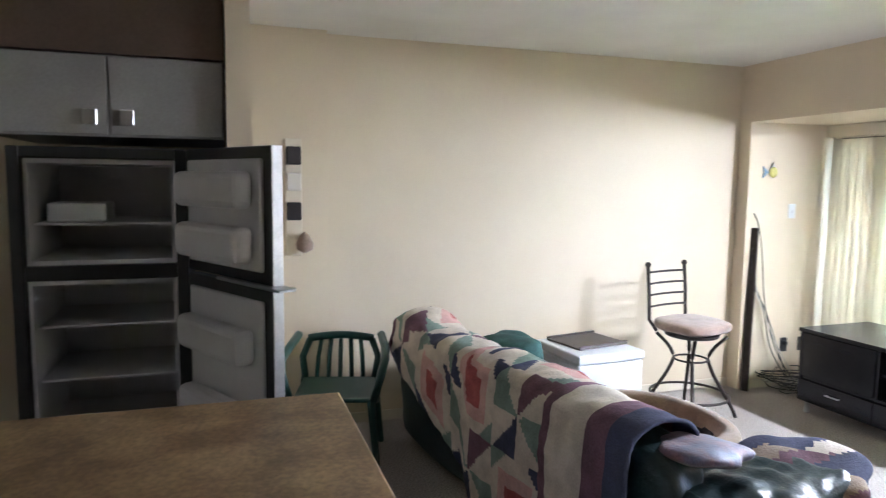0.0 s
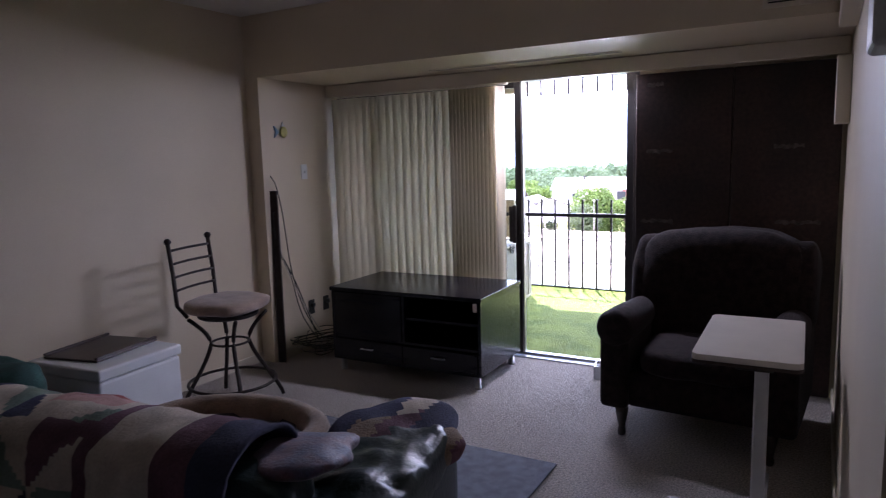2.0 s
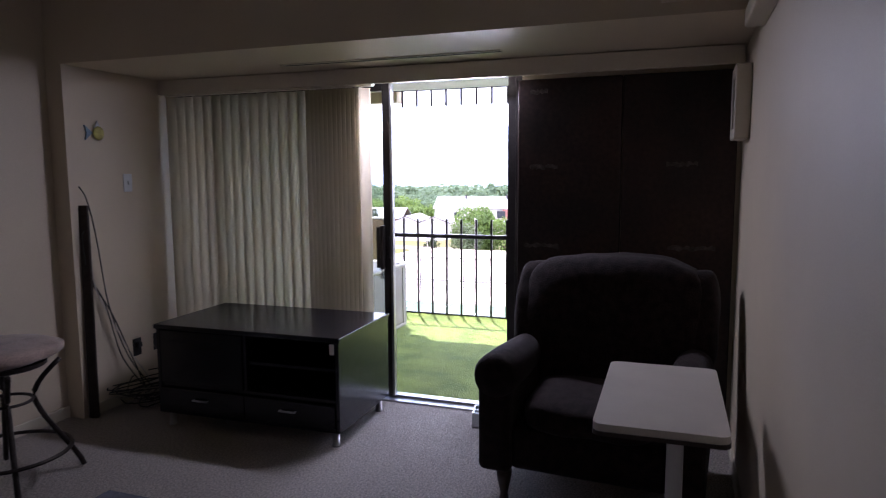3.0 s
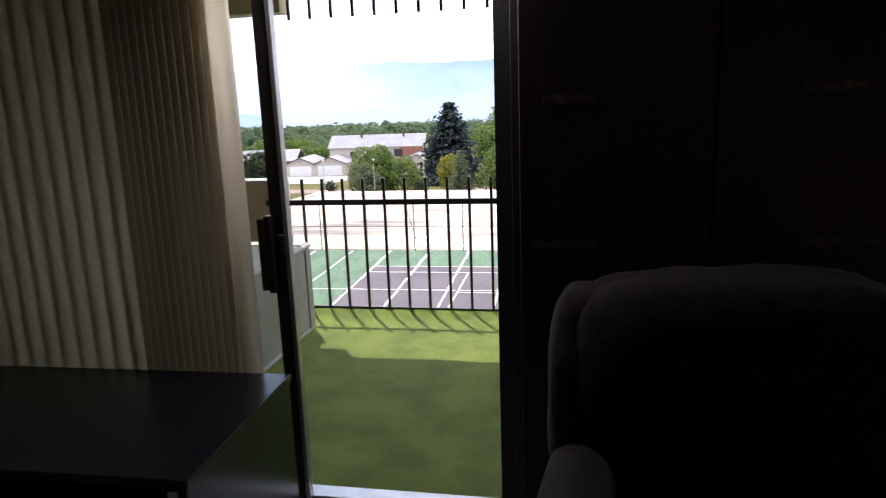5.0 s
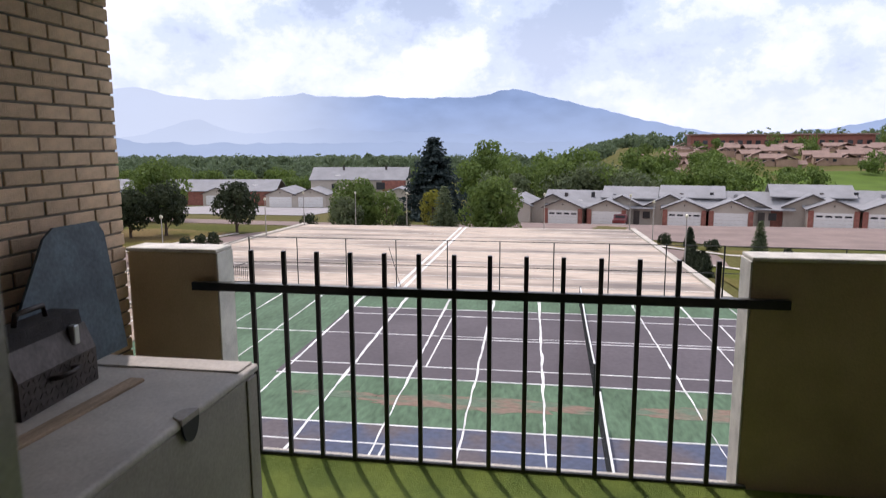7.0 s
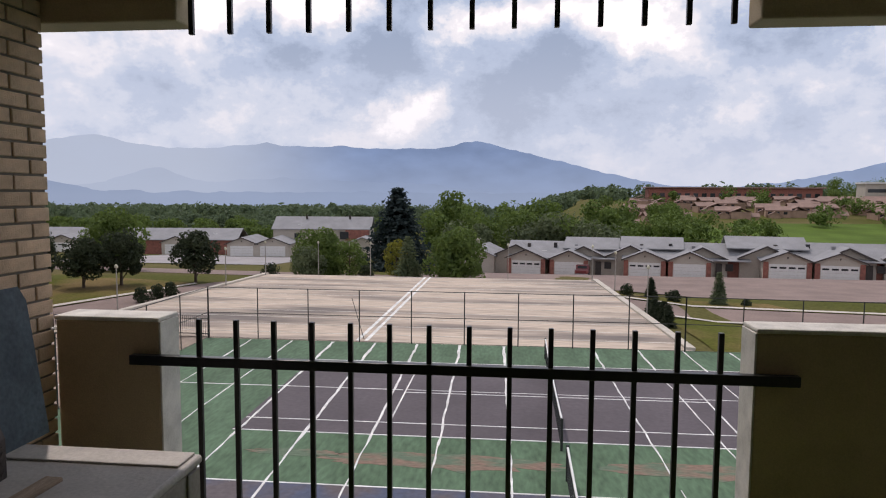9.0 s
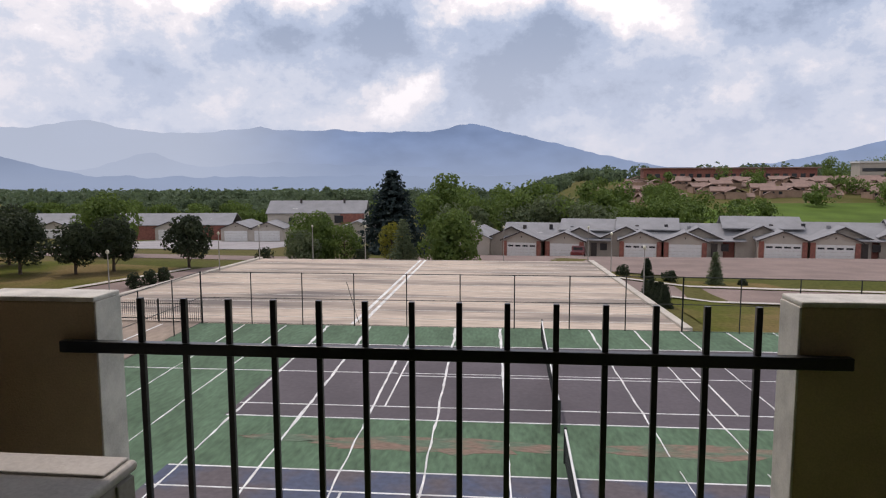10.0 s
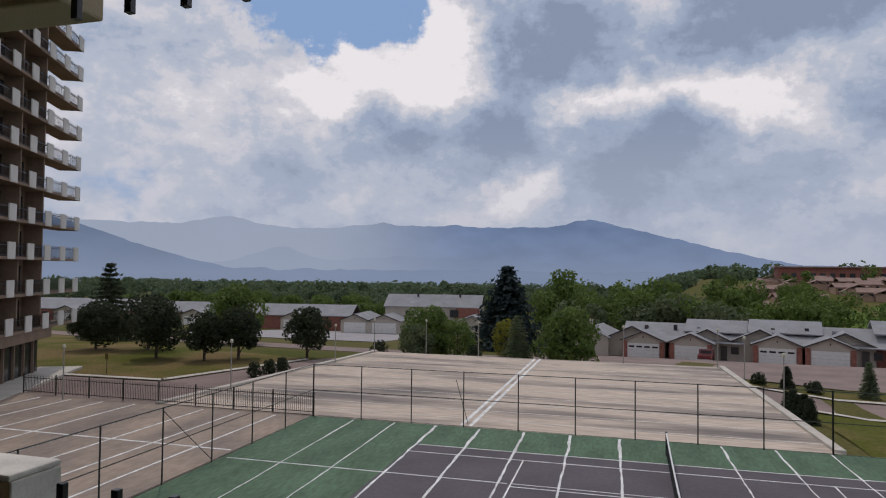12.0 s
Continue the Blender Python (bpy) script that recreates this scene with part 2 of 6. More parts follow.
M_COUNTER = mat("brown_laminate", (0.33, 0.22, 0.11), 0.42, 0.4, 7, 60, 0.05, col2=(0.16, 0.095, 0.045))
M_CABINET = mat("white_cabinet", (0.30, 0.29, 0.28), 0.5, 0.1, 4, 90, 0.03)
M_FRIDGE = mat("fridge_black", (0.02, 0.02, 0.022), 0.4, 0.2, 6, 120, 0.08)
M_LINER = mat("fridge_liner", (0.62, 0.62, 0.63), 0.35, 0.05, 4, 80, 0.02)
M_CORD = mat("cord", (0.03, 0.03, 0.03), 0.6, 0.1, 8, 60, 0.0)
M_CORDW = mat("cord_pale", (0.5, 0.46, 0.4), 0.6, 0.1, 8, 60, 0.0)
M_TAN = mat("tan_fleece", (0.27, 0.19, 0.13), 0.95, 0.25, 14, 150, 0.5, sheen=0.3)
M_DARKCL = mat("dark_cloth", (0.030, 0.026, 0.028), 0.9, 0.3, 14, 150, 0.4)
M_TEALCL = mat("teal_cloth", (0.03, 0.085, 0.075), 0.9, 0.3, 12, 140, 0.4)
QUILT = [mat("quilt_cream", (0.60, 0.53, 0.45), 0.9, 0.18, 10, 130, 0.4), mat("quilt_red", (0.38, 0.09, 0.09), 0.9, 0.3, 10, 130, 0.4),
         mat("quilt_navy", (0.045, 0.05, 0.10), 0.9, 0.3, 10, 130, 0.4), mat("quilt_sage", (0.20, 0.27, 0.23), 0.9, 0.25, 10, 130, 0.4),
         mat("quilt_plum", (0.16, 0.08, 0.11), 0.9, 0.3, 10, 130, 0.4), mat("quilt_pink", (0.58, 0.35, 0.32), 0.9, 0.2, 10, 130, 0.4)]


def translucent(m, amount, col):
    nt = m.node_tree
    b = nt.nodes["Principled BSDF"]
    t = nt.nodes.new("ShaderNodeBsdfTranslucent")
    t.inputs[0].default_value = (*col, 1)
    mx = nt.nodes.new("ShaderNodeMixShader")
    mx.inputs[0].default_value = amount
    nt.links.new(b.outputs[0], mx.inputs[1]), nt.links.new(t.outputs[0], mx.inputs[2])
    nt.links.new(mx.outputs[0], nt.nodes["Material Output"].inputs[0])


translucent(M_BLIND, 0.64, (0.80, 0.74, 0.63))


def glass_mat():
    m = bpy.data.materials.new("window_glass")
    m.use_nodes = True
    nt = m.node_tree
    nt.nodes.clear()
    o = nt.nodes.new("ShaderNodeOutputMaterial")
    t, g, mx, f = (nt.nodes.new(k) for k in ("ShaderNodeBsdfTransparent", "ShaderNodeBsdfGlossy", "ShaderNodeMixShader", "ShaderNodeFresnel"))
    t.inputs[0].default_value = (0.90, 0.93, 0.91, 1)
    g.inputs["Roughness"].default_value = 0.02
    f.inputs[0].default_value = 1.45
    nt.links.new(f.outputs[0], mx.inputs[0]), nt.links.new(t.outputs[0], mx.inputs[1]), nt.links.new(g.outputs[0], mx.inputs[2]), nt.links.new(mx.outputs[0], o.inputs[0])
    return m


M_GLASS = glass_mat()

# ---- the room ----
CEIL, WX, RX, HDR = 2.53, -4.32, -0.55, -0.9
structure("floor", box(B(), (-4.5, -7.0, -0.25), (2.0, -0.02, 0.0)), M_CARPET, "worn beige shag carpet covering the living room floor", "floor")
structure("ceiling", box(B(), (-4.5, -7.0, CEIL), (2.0, 0.15, CEIL + 0.2)), M_CEIL, "off-white painted living room ceiling", "ceiling")
structure("wall_west", box(B(), (WX - 0.18, -7.0, 0), (WX, 0.15, CEIL)), M_WALL, "cream painted long living room wall", "wall")
bm = box(B(), (WX + 0.001, HDR, 0), (-4.2, 0.0, 2.1))
structure("wall_niche", bm, M_WALL, "cream painted return wall beside the patio door", "wall")
structure("wall_header", box(B(), (WX + 0.001, HDR, 2.1), (RX, 0.0, CEIL)), M_WALL, "cream dropped soffit over the patio door niche", "wall")
structure("wall_pilaster", box(B(), (WX + 0.001, -4.62, 0), (WX + 0.10, -4.13, CEIL)), M_WALL, "shallow cream pilaster on the living room wall", "wall")
structure("wall_partition", box(B(), (WX + 0.001, -4.73, 0), (-3.3, -4.62, CEIL)), M_WALL, "cream partition end beside the open fridge", "wall")
structure("wall_east", box(B(), (RX, -3.3, 0), (RX + 0.15, 0.15, CEIL)), M_WALL, "pale grey-cream side wall with scuffs", "wall")
structure("wall_return", box(B(), (RX + 0.15, -3.3, 0), (2.0, -3.15, CEIL)), M_WALL, "cream return wall beside the hallway", "wall")
structure("wall_hall", box(B(), (1.85, -7.0, 0), (2.0, -3.3, CEIL)), M_WALL, "cream hallway wall", "wall")
structure("wall_south", box(B(), (WX, -7.0, 0), (1.85, -6.85, CEIL)), M_WALL, "cream back wall of the kitchen", "wall")
structure("wall_window", box(B(), (-1.72, 0.0, 0), (RX, 0.15, CEIL)), M_WALL, "wall between the patio door and the side wall", "wall")
structure("wall_lintel", box(B(), (-4.32, 0.0, 2.07), (-1.72, 0.15, CEIL)), M_WALL, "wall strip over the patio door", "wall")
bm = B()
box(bm, (WX + 0.001, -4.12, 0), (WX + 0.014, HDR, 0.07), 0.003, 1)
box(bm, (-4.2, HDR + 0.03, 0), (-4.187, -0.02, 0.07), 0.003, 1)
box(bm, (RX - 0.014, -3.28, 0), (RX, -0.03, 0.07), 0.003, 1)
structure("baseboard", bm, M_TRIMP, "narrow cream painted baseboard", "baseboard")

# brown board over the shut half of the patio door, with torn tape
brd = thing("wall_board", (-1.16, -0.03, 0.0), "dark brown board with torn tape marks covering the wall beside the patio door", "board", kind="structure")
for k in range(2):
    part("panel", box(B(), (-0.57 + k * 0.58, -0.025, 0.01), (-0.57 + k * 0.58 + 0.575, 0.02, 1.99), 0.004, 1), M_BOARD, brd)
rng = random.Random(5)
for cx, cz, w in ((-0.42, 1.50, 0.16), (-0.43, 1.05, 0.2), (0.32, 1.51, 0.16), (0.38, 1.06, 0.24), (-0.45, 1.92, 0.1), (0.45, 0.6, 0.03), (-0.40, 0.75, 0.14)):
    bm = B()
    n = 12
    up = [(cx - w / 2 + w * i / n, cz + rng.uniform(0.004, 0.018)) for i in range(n + 1)]
    dn = [(cx + w / 2 - w * i / n, cz - rng.uniform(0.004, 0.018)) for i in range(n + 1)]
    prism(bm, up + dn, -0.027, -0.024, "y")
    part("tape_mark", bm, M_RESIDUE, brd, "pale torn tape residue")

# valance, ceiling slot, vent, conduit, wall boxes
val = thing("valance", (-2.4, -0.14, 2.0), "cream painted valance board above the patio door", "valance", kind="structure")
part("face_board", box(B(), (-1.795, -0.02, 0.0), (1.84, 0.0, 0.095), 0.004, 1), M_TRIMP, val)
part("top_board", box(B(), (-1.795, 0.001, 0.075), (1.84, 0.13, 0.095), 0.002, 1), M_TRIMP, val)
M_SLOT = mat("slot_dark", (0.02, 0.02, 0.02), 0.7, 0.2, 5, 60, 0)
sl = thing("ceiling_slot", (-2.4, -0.39, 2.1), "narrow dark linear air slot in the niche ceiling", "air slot", kind="structure")
part("slot", box(B(), (-0.65, -0.018, -0.004), (0.65, 0.018, 0.0)), M_SLOT, sl)
part("frame", box(box(B(), (-0.66, -0.028, -0.007), (0.66, -0.018, 0)), (-0.66, 0.018, -0.007), (0.66, 0.028, 0)), M_TRIMP, sl)
vent = thing("wall_vent", (-0.78, HDR, 2.15), "cream metal air vent with dark slats high on the soffit", "vent", kind="structure")
bm = B()
for a, b_ in (((-0.16, -0.014, 0.0), (0.16, 0.0, 0.022)), ((-0.16, -0.014, 0.178), (0.16, 0.0, 0.2)), ((-0.16, -0.014, 0.022), (-0.138, 0.0, 0.178)), ((0.138, -0.014, 0.022), (0.16, 0.0, 0.178))):
    box(bm, a, b_, 0.003, 1)
part("frame", bm, M_TRIMP, vent)
part("backing", box(B(), (-0.138, -0.004, 0.022), (0.138, -0.001, 0.178)), M_SLOT, vent)
for k in range(8):
    part("slat", box(B(), (-0.138, -0.006, -0.001), (0.138, 0.006, 0.001), m=pose(0, -0.007, 0.034 + k * 0.019, 40)), M_TRIMP, vent)
structure("conduit_trim", box(B(), (RX - 0.075, -3.2, 2.03), (RX, HDR, 2.1), 0.008, 2), M_TRIMP, "cream boxed trim running along the top of the side wall", "trim")
wb = thing("wall_register", (RX, -0.33, 1.62), "cream metal frame box on the side wall by the window", "wall box", kind="structure")
part("frame", box(box(box(box(B(), (-0.07, -0.13, 0), (0, -0.09, 0.34), 0.004, 1), (-0.07, 0.09, 0), (0, 0.13, 0.34), 0.004, 1), (-0.07, -0.09, 0), (0, 0.09, 0.05), 0.004, 1), (-0.07, -0.09, 0.29), (0, 0.09, 0.34), 0.004, 1), M_TRIMP, wb)
part("backing", box(B(), (-0.02, -0.09, 0.05), (-0.002, 0.09, 0.29)), M_SLOT, wb)
ic = thing("wall_intercom", (RX, -3.12, 1.66), "white plastic box mounted on the side wall", "intercom", kind="structure")
part("body", box(B(), (-0.045, -0.08, 0), (0, 0.08, 0.2), 0.012, 3), M_WHITEPL, ic)
part("speaker_grille", box(B(), (-0.049, -0.05, 0.1), (-0.045, 0.05, 0.17), 0.001, 1), M_TRIMP, ic)

# ---- patio door ----
pd = thing("patio_door_1", (-2.96, 0.06, 0.0), "dark bronze aluminium sliding patio door standing open", "patio door", kind="structure")
fr = B()
box(fr, (-1.24, -0.05, 2.03), (1.24, 0.06, 2.07), 0.003, 1)
part("top_track", fr, M_BRONZE, pd)
part("sill", box(box(B(), (-1.24, -0.08, -0.02), (1.24, 0.09, 0.012), 0.003, 1), (-1.24, -0.012, 0.012), (1.24, 0.0, 0.028)), M_METAL, pd, "scratched aluminium door sill")
part("jamb", box(B(), (-1.24, -0.05, 0.012), (-1.20, 0.06, 2.03), 0.003, 1), M_BRONZE, pd)
part("jamb", box(box(B(), (1.20, -0.05, 0.012), (1.24, 0.06, 2.03), 0.003, 1), (1.145, -0.012, 0.03), (1.20, 0.022, 2.03)), M_BRONZE, pd)


def sash(x0, x1, y, handle):
    s = part("sash", box(box(box(box(B(), (x0, y - 0.016, 0.03), (x0 + 0.055, y + 0.016, 2.03), 0.003, 1), (x1 - 0.062, y - 0.016, 0.03), (x1, y + 0.016, 2.03), 0.003, 1),
                             (x0 + 0.055, y - 0.015, 0.03), (x1 - 0.062, y + 0.015, 0.11), 0.003, 1), (x0 + 0.055, y - 0.015, 1.98), (x1 - 0.062, y + 0.015, 2.03), 0.003, 1), M_BRONZE, pd)
    g = part("pane", box(B(), (x0 + 0.056, y - 0.003, 0.11), (x1 - 0.063, y + 0.003, 1.98)), M_GLASS, s, "clear slightly dusty glass pane")
    g.visible_shadow = False
    if handle:
        part("edge_strip", box(B(), (x1 - 0.014, y - 0.018, 0.03), (x1 + 0.003, y + 0.018, 2.03), 0.002, 1), M_METAL, s, "bare aluminium edge strip")
        bm = B()
        box(bm, (x1 - 0.075, y - 0.045, 0.86), (x1 - 0.05, y - 0.014, 1.14), 0.004, 2)
        box(bm, (x1 - 0.10, y - 0.048, 0.87), (x1 - 0.074, y - 0.038, 1.13), 0.004, 2)
        part("handle", bm, M_BRONZE, s, "long black pull handle")
        part("latch", box(B(), (x1 - 0.035, y - 0.028, 0.93), (x1 - 0.012, y - 0.015, 1.07), 0.003, 1), M_BRONZE, s, "worn dark latch plate")


sash(-1.20, -0.02, 0.03, False)
sash(-0.84, 0.405, -0.025, True)

# ---- vertical blinds ----
blind = thing("vertical_blind", (-4.18, -0.095, 0.0), "cream vinyl vertical blind half drawn across the patio door", "blind")
part("head_rail", box(B(), (0.0, -0.02, 1.995), (1.56, 0.02, 2.03), 0.003, 1), M_TRIMP, blind)


def vane(x, turn, drop=0.0):
    bm = B()
    n = 8
    cols = []
    for i in range(n + 1):
        u = -0.0445 + 0.089 * i / n
        w = 0.017 * (1 - (u / 0.0445) ** 2)
        p = Matrix.Rotation(radians(turn), 3, "Z") @ Vector((u, w, 0))
        cols.append((bm.verts.new((p.x, p.y, 0.04 + drop)), bm.verts.new((p.x, p.y, 1.99))))
    for a, b_ in zip(cols, cols[1:]):
        bm.faces.new((a[0], b_[0], b_[1], a[1]))
    ob = part("vane", bm, M_BLIND, blind, smooth=True)
    sd = ob.modifiers.new("thickness", "SOLIDIFY")
    sd.thickness = 0.0012
    ob.location = (x, 0, 0)


for i in range(15):
    vane(0.05 + i * 0.073, 14 + rng.uniform(-3, 3), rng.uniform(0, 0.006))
for i in range(13):
    vane(1.13 + i * 0.031, 66 + rng.uniform(-9, 9), rng.uniform(0, 0.01))


# ---- television stand ----
tv = thing("tv_stand", (-3.10, -0.49, 0.0), "black wood-effect television stand with open shelves, empty", "tv stand", turn=1.5)
W, D = 0.585, 0.335
part("top", box(B(), (-W - 0.01, -D - 0.01, 0.585), (W + 0.01, D, 0.612), 0.004, 2), M_BLACKVINYL, tv)
for sx in (-1, 1):
    part("side_panel", box(B(), (sx * W - (0.022 if sx > 0 else 0), -D, 0.09), (sx * W + (0.022 if sx < 0 else 0), D, 0.584), 0.002, 1), M_BLACKVINYL, tv)
part("bottom_panel", box(B(), (-W + 0.023, -D, 0.09), (W - 0.023, D, 0.112)), M_BLACKVINYL, tv)
part("back_panel", box(B(), (-W + 0.023, D - 0.012, 0.113), (W - 0.023, D - 0.002, 0.584)), M_BLACKVINYL, tv)
part("divider", box(B(), (-0.012, -D + 0.012, 0.268), (0.01, D - 0.013, 0.584)), M_BLACKVINYL, tv)
part("shelf", box(B(), (-W + 0.023, -D + 0.012, 0.246), (W - 0.023, D - 0.013, 0.267)), M_BLACKVINYL, tv)
part("shelf", box(B(), (0.011, -D + 0.03, 0.415), (W - 0.023, D - 0.013, 0.433)), M_BLACKVINYL, tv)
dr = part("door", box(B(), (-W + 0.025, -D - 0.001, 0.27), (-0.013, -D + 0.011, 0.58), 0.003, 1), M_BLACKVINYL, tv)
for x0, x1 in ((-W + 0.025, -0.003), (0.003, W - 0.025)):
    d_ = part("drawer", box(B(), (x0, -D - 0.012, 0.115), (x1, -D, 0.243), 0.003, 1), M_BLACKVINYL, tv)
    part("handle", rod(rod(rod(B(), ((x0 + x1) / 2 - 0.05, -D - 0.03, 0.19), ((x0 + x1) / 2 + 0.05, -D - 0.03, 0.19), 0.005), ((x0 + x1) / 2 - 0.045, -D - 0.03, 0.19), ((x0 + x1) / 2 - 0.045, -D - 0.012, 0.19), 0.004), ((x0 + x1) / 2 + 0.045, -D - 0.03, 0.19), ((x0 + x1) / 2 + 0.045, -D - 0.012, 0.19), 0.004), M_METAL, d_, "slim metal pull")
for sx in (-1, 1):
    for sy in (-1, 1):
        part("leg", lathe(B(), ((0.024, 0.0), (0.026, 0.008), (0.019, 0.014), (0.019, 0.09)), 14, (sx * (W - 0.05), sy * (D - 0.05), 0)), M_METAL, tv, smooth=True)
part("paper_tag", box(B(), (W - 0.05, -D - 0.004, 0.52), (W - 0.025, -D + 0.0, 0.575)), M_LAMINATE, tv, "small white paper tag")

# ---- bar stool ----
st = thing("bar_stool", (-3.82, -1.66, 0.0), "dark wrought-iron bar stool with a worn suede seat", "stool", turn=12)
st.scale = (1.07, 1.07, 0.94)
for k in range(4):
    a = math.pi / 4 + k * math.pi / 2
    pts = []
    for i in range(17):
        u = i / 16
        r_ = 0.29 - 0.20 * math.sin(math.pi * min(1, u * 1.12) / 2) ** 1.3 + 0.13 * max(0, (u - 0.68) / 0.32) ** 1.5
        pts.append(polar(a, r_, 0.012 + 0.60 * u))
    part("leg", tube(B(), pts, 0.012, 8), M_IRON, st, smooth=True)
part("foot_ring", tube(B(), [polar(2 * math.pi * i / 36, 0.245, 0.165) for i in range(36)], 0.010, 8, True), M_IRON, st, smooth=True)
part("upper_ring", tube(B(), [polar(2 * math.pi * i / 28, 0.105, 0.43) for i in range(28)], 0.008, 8, True), M_IRON, st, smooth=True)
part("swivel", lathe(B(), ((0.16, 0.605), (0.17, 0.612), (0.17, 0.63), (0.10, 0.635)), 24), M_IRON, st)
bm = pad(B(), (-0.215, -0.215, 0.635), (0.215, 0.215, 0.735), n=12, wrinkle=0.004, power=3.2)
part("seat", bm, M_SEAT, st, "worn brown suede seat cushion", smooth=True)
for sy in (-0.175, 0.175):
    part("back_post", tube(B(), ((-0.17, sy * 0.8, 0.62), (-0.205, sy, 0.70), (-0.215, sy, 0.9), (-0.235, sy, 1.10)), 0.012, 8), M_IRON, st, smooth=True)
    part("finial", lathe(B(), ((0.008, 0.0), (0.017, 0.006), (0.021, 0.02), (0.015, 0.034), (0.004, 0.04)), 12, (-0.235, sy, 1.095)), M_IRON, st, smooth=True)
for z in (0.80, 0.885, 0.97, 1.055):
    part("back_rung", tube(B(), [(-0.212 - 0.022 * (z - 0.9) / 0.2 - 0.02 * math.cos(math.pi * (i / 10 - 0.5)), -0.175 + 0.035 * i, z) for i in range(11)], 0.0085, 8), M_IRON, st, smooth=True)

# ---- small chest freezer ----
fz = thing("chest_freezer", (-3.86, -2.45, 0.0), "small white chest freezer against the wall", "freezer", turn=5)
part("body", box(B(), (-0.25, -0.25, 0.03), (0.25, 0.25, 0.485), 0.015, 3), M_WHITEPL, fz)
part("lid", box(B(), (-0.255, -0.255, 0.49), (0.26, 0.255, 0.548), 0.012, 3), M_WHITEPL, fz)
part("base", box(B(), (-0.23, -0.23, 0.0), (0.23, 0.23, 0.03)), M_SLOT, fz)
lt = thing("serving_tray", (-3.92, -2.43, 0.549), "flat dark tray lying on the freezer lid", "tray", turn=12)
part("tray_base", box(B(), (-0.17, -0.21, 0), (0.17, 0.21, 0.012), 0.004, 2), M_DARKWOOD, lt)
for x0 in (-0.17, 0.155):
    part("rim", box(B(), (x0, -0.21, 0.0125), (x0 + 0.015, 0.21, 0.026), 0.002, 1), M_DARKWOOD, lt)

# ---- wing armchair ----
ac = thing("armchair", (-1.155, -0.72, 0.0), "dark brown upholstered armchair with rolled arms", "armchair", turn=-4)
part("seat_base", box(B(), (-0.34, -0.38, 0.16), (0.34, 0.34, 0.36), 0.03, 3), M_ARMCH, ac)
part("seat_cushion", pad(B(), (-0.30, -0.44, 0.34), (0.30, 0.24, 0.50), n=10, wrinkle=0.004), M_ARMCH, ac, smooth=True)
bm = pad(B(), (-0.44, -0.16, 0.30), (0.44, 0.16, 1.06), n=16, wrinkle=0.006, power=5)
for v in bm.verts:
    v.co.y += 0.14 + 0.16 * max(0.0, (v.co.z - 0.3) / 0.75) ** 1.3
    v.co.z -= 0.02 * (v.co.x / 0.43) ** 2
part("backrest", bm, M_ARMCH, ac, smooth=True)
for sx in (-1, 1):
    bm = pad(B(), (sx * 0.40 - 0.09, -0.14, 0.50), (sx * 0.40 + 0.09, 0.20, 1.0), n=10, wrinkle=0.006, power=3.4, seed=sx)
    for v in bm.verts:
        v.co.y += 0.20 + 0.13 * max(0.0, (v.co.z - 0.55) / 0.5) ** 1.4 - 0.05 * max(0.0, (v.co.z - 0.92) / 0.13)
    part("wing", bm, M_ARMCH, ac, smooth=True)
for sx in (-1, 1):
    arm = part("arm", box(B(), (sx * 0.40 - 0.075, -0.42, 0.15), (sx * 0.40 + 0.075, 0.34, 0.56), 0.03, 3), M_ARMCH, ac)
    bm = B()
    lathe(bm, ((0.02, 0.0), (0.085, 0.012), (0.10, 0.05), (0.098, 0.25), (0.085, 0.50), (0.07, 0.66), (0.03, 0.70)), 20)
    bmesh.ops.transform(bm, matrix=pose(sx * 0.395, -0.45, 0.585) @ pose(0, 0, 0, -90), verts=bm.verts)
    part("arm_roll", bm, M_ARMCH, arm, smooth=True)
    part("leg", lathe(B(), ((0.018, 0.0), (0.022, 0.02), (0.017, 0.05), (0.032, 0.12), (0.036, 0.155)), 12, (sx * 0.36, -0.38, 0)), M_DARKWOOD, ac, smooth=True)
    part("leg", lathe(B(), ((0.018, 0.0), (0.022, 0.02), (0.03, 0.155)), 12, (sx * 0.36, 0.30, 0)), M_DARKWOOD, ac, smooth=True)

# ---- overbed table ----
ot = thing("overbed_table", (-0.875, -1.635, 0.0), "white laminate overbed table on a single metal column", "table", turn=1)
bm = prism(B(), [(sx * (0.185 - 0.03) + 0.03 * math.cos(a), sy * (0.335 - 0.03) + 0.03 * math.sin(a)) for sx, sy, a0 in ((1, 1, 0), (-1, 1, 90), (-1, -1, 180), (1, -1, 270)) for a in (radians(a0 + 18 * i) for i in range(6))], 0.735, 0.757)
part("tabletop", bm, M_LAMINATE, ot)
part("top_edge", prism(B(), [(sx * (0.187 - 0.03) + 0.03 * math.cos(a), sy * (0.337 - 0.03) + 0.03 * math.sin(a)) for sx, sy, a0 in ((1, 1, 0), (-1, 1, 90), (-1, -1, 180), (1, -1, 270)) for a in (radians(a0 + 18 * i) for i in range(6))], 0.722, 0.7345), M_DARKWOOD, ot)
part("bracket", box(B(), (-0.04, -0.26, 0.69), (0.09, 0.12, 0.721), 0.004, 1), M_SLOT, ot)
part("column", box(B(), (0.02, -0.145, 0.055), (0.07, -0.085, 0.69), 0.006, 2), M_WHITEPL, ot)
part("base", box(box(box(B(), (-0.30, -0.14, 0.02), (0.07, -0.09, 0.054), 0.006, 2), (0.02, -0.34, 0.02), (0.07, -0.146, 0.054), 0.006, 2), (0.02, -0.084, 0.02), (0.07, 0.30, 0.054), 0.006, 2), M_METAL, ot)
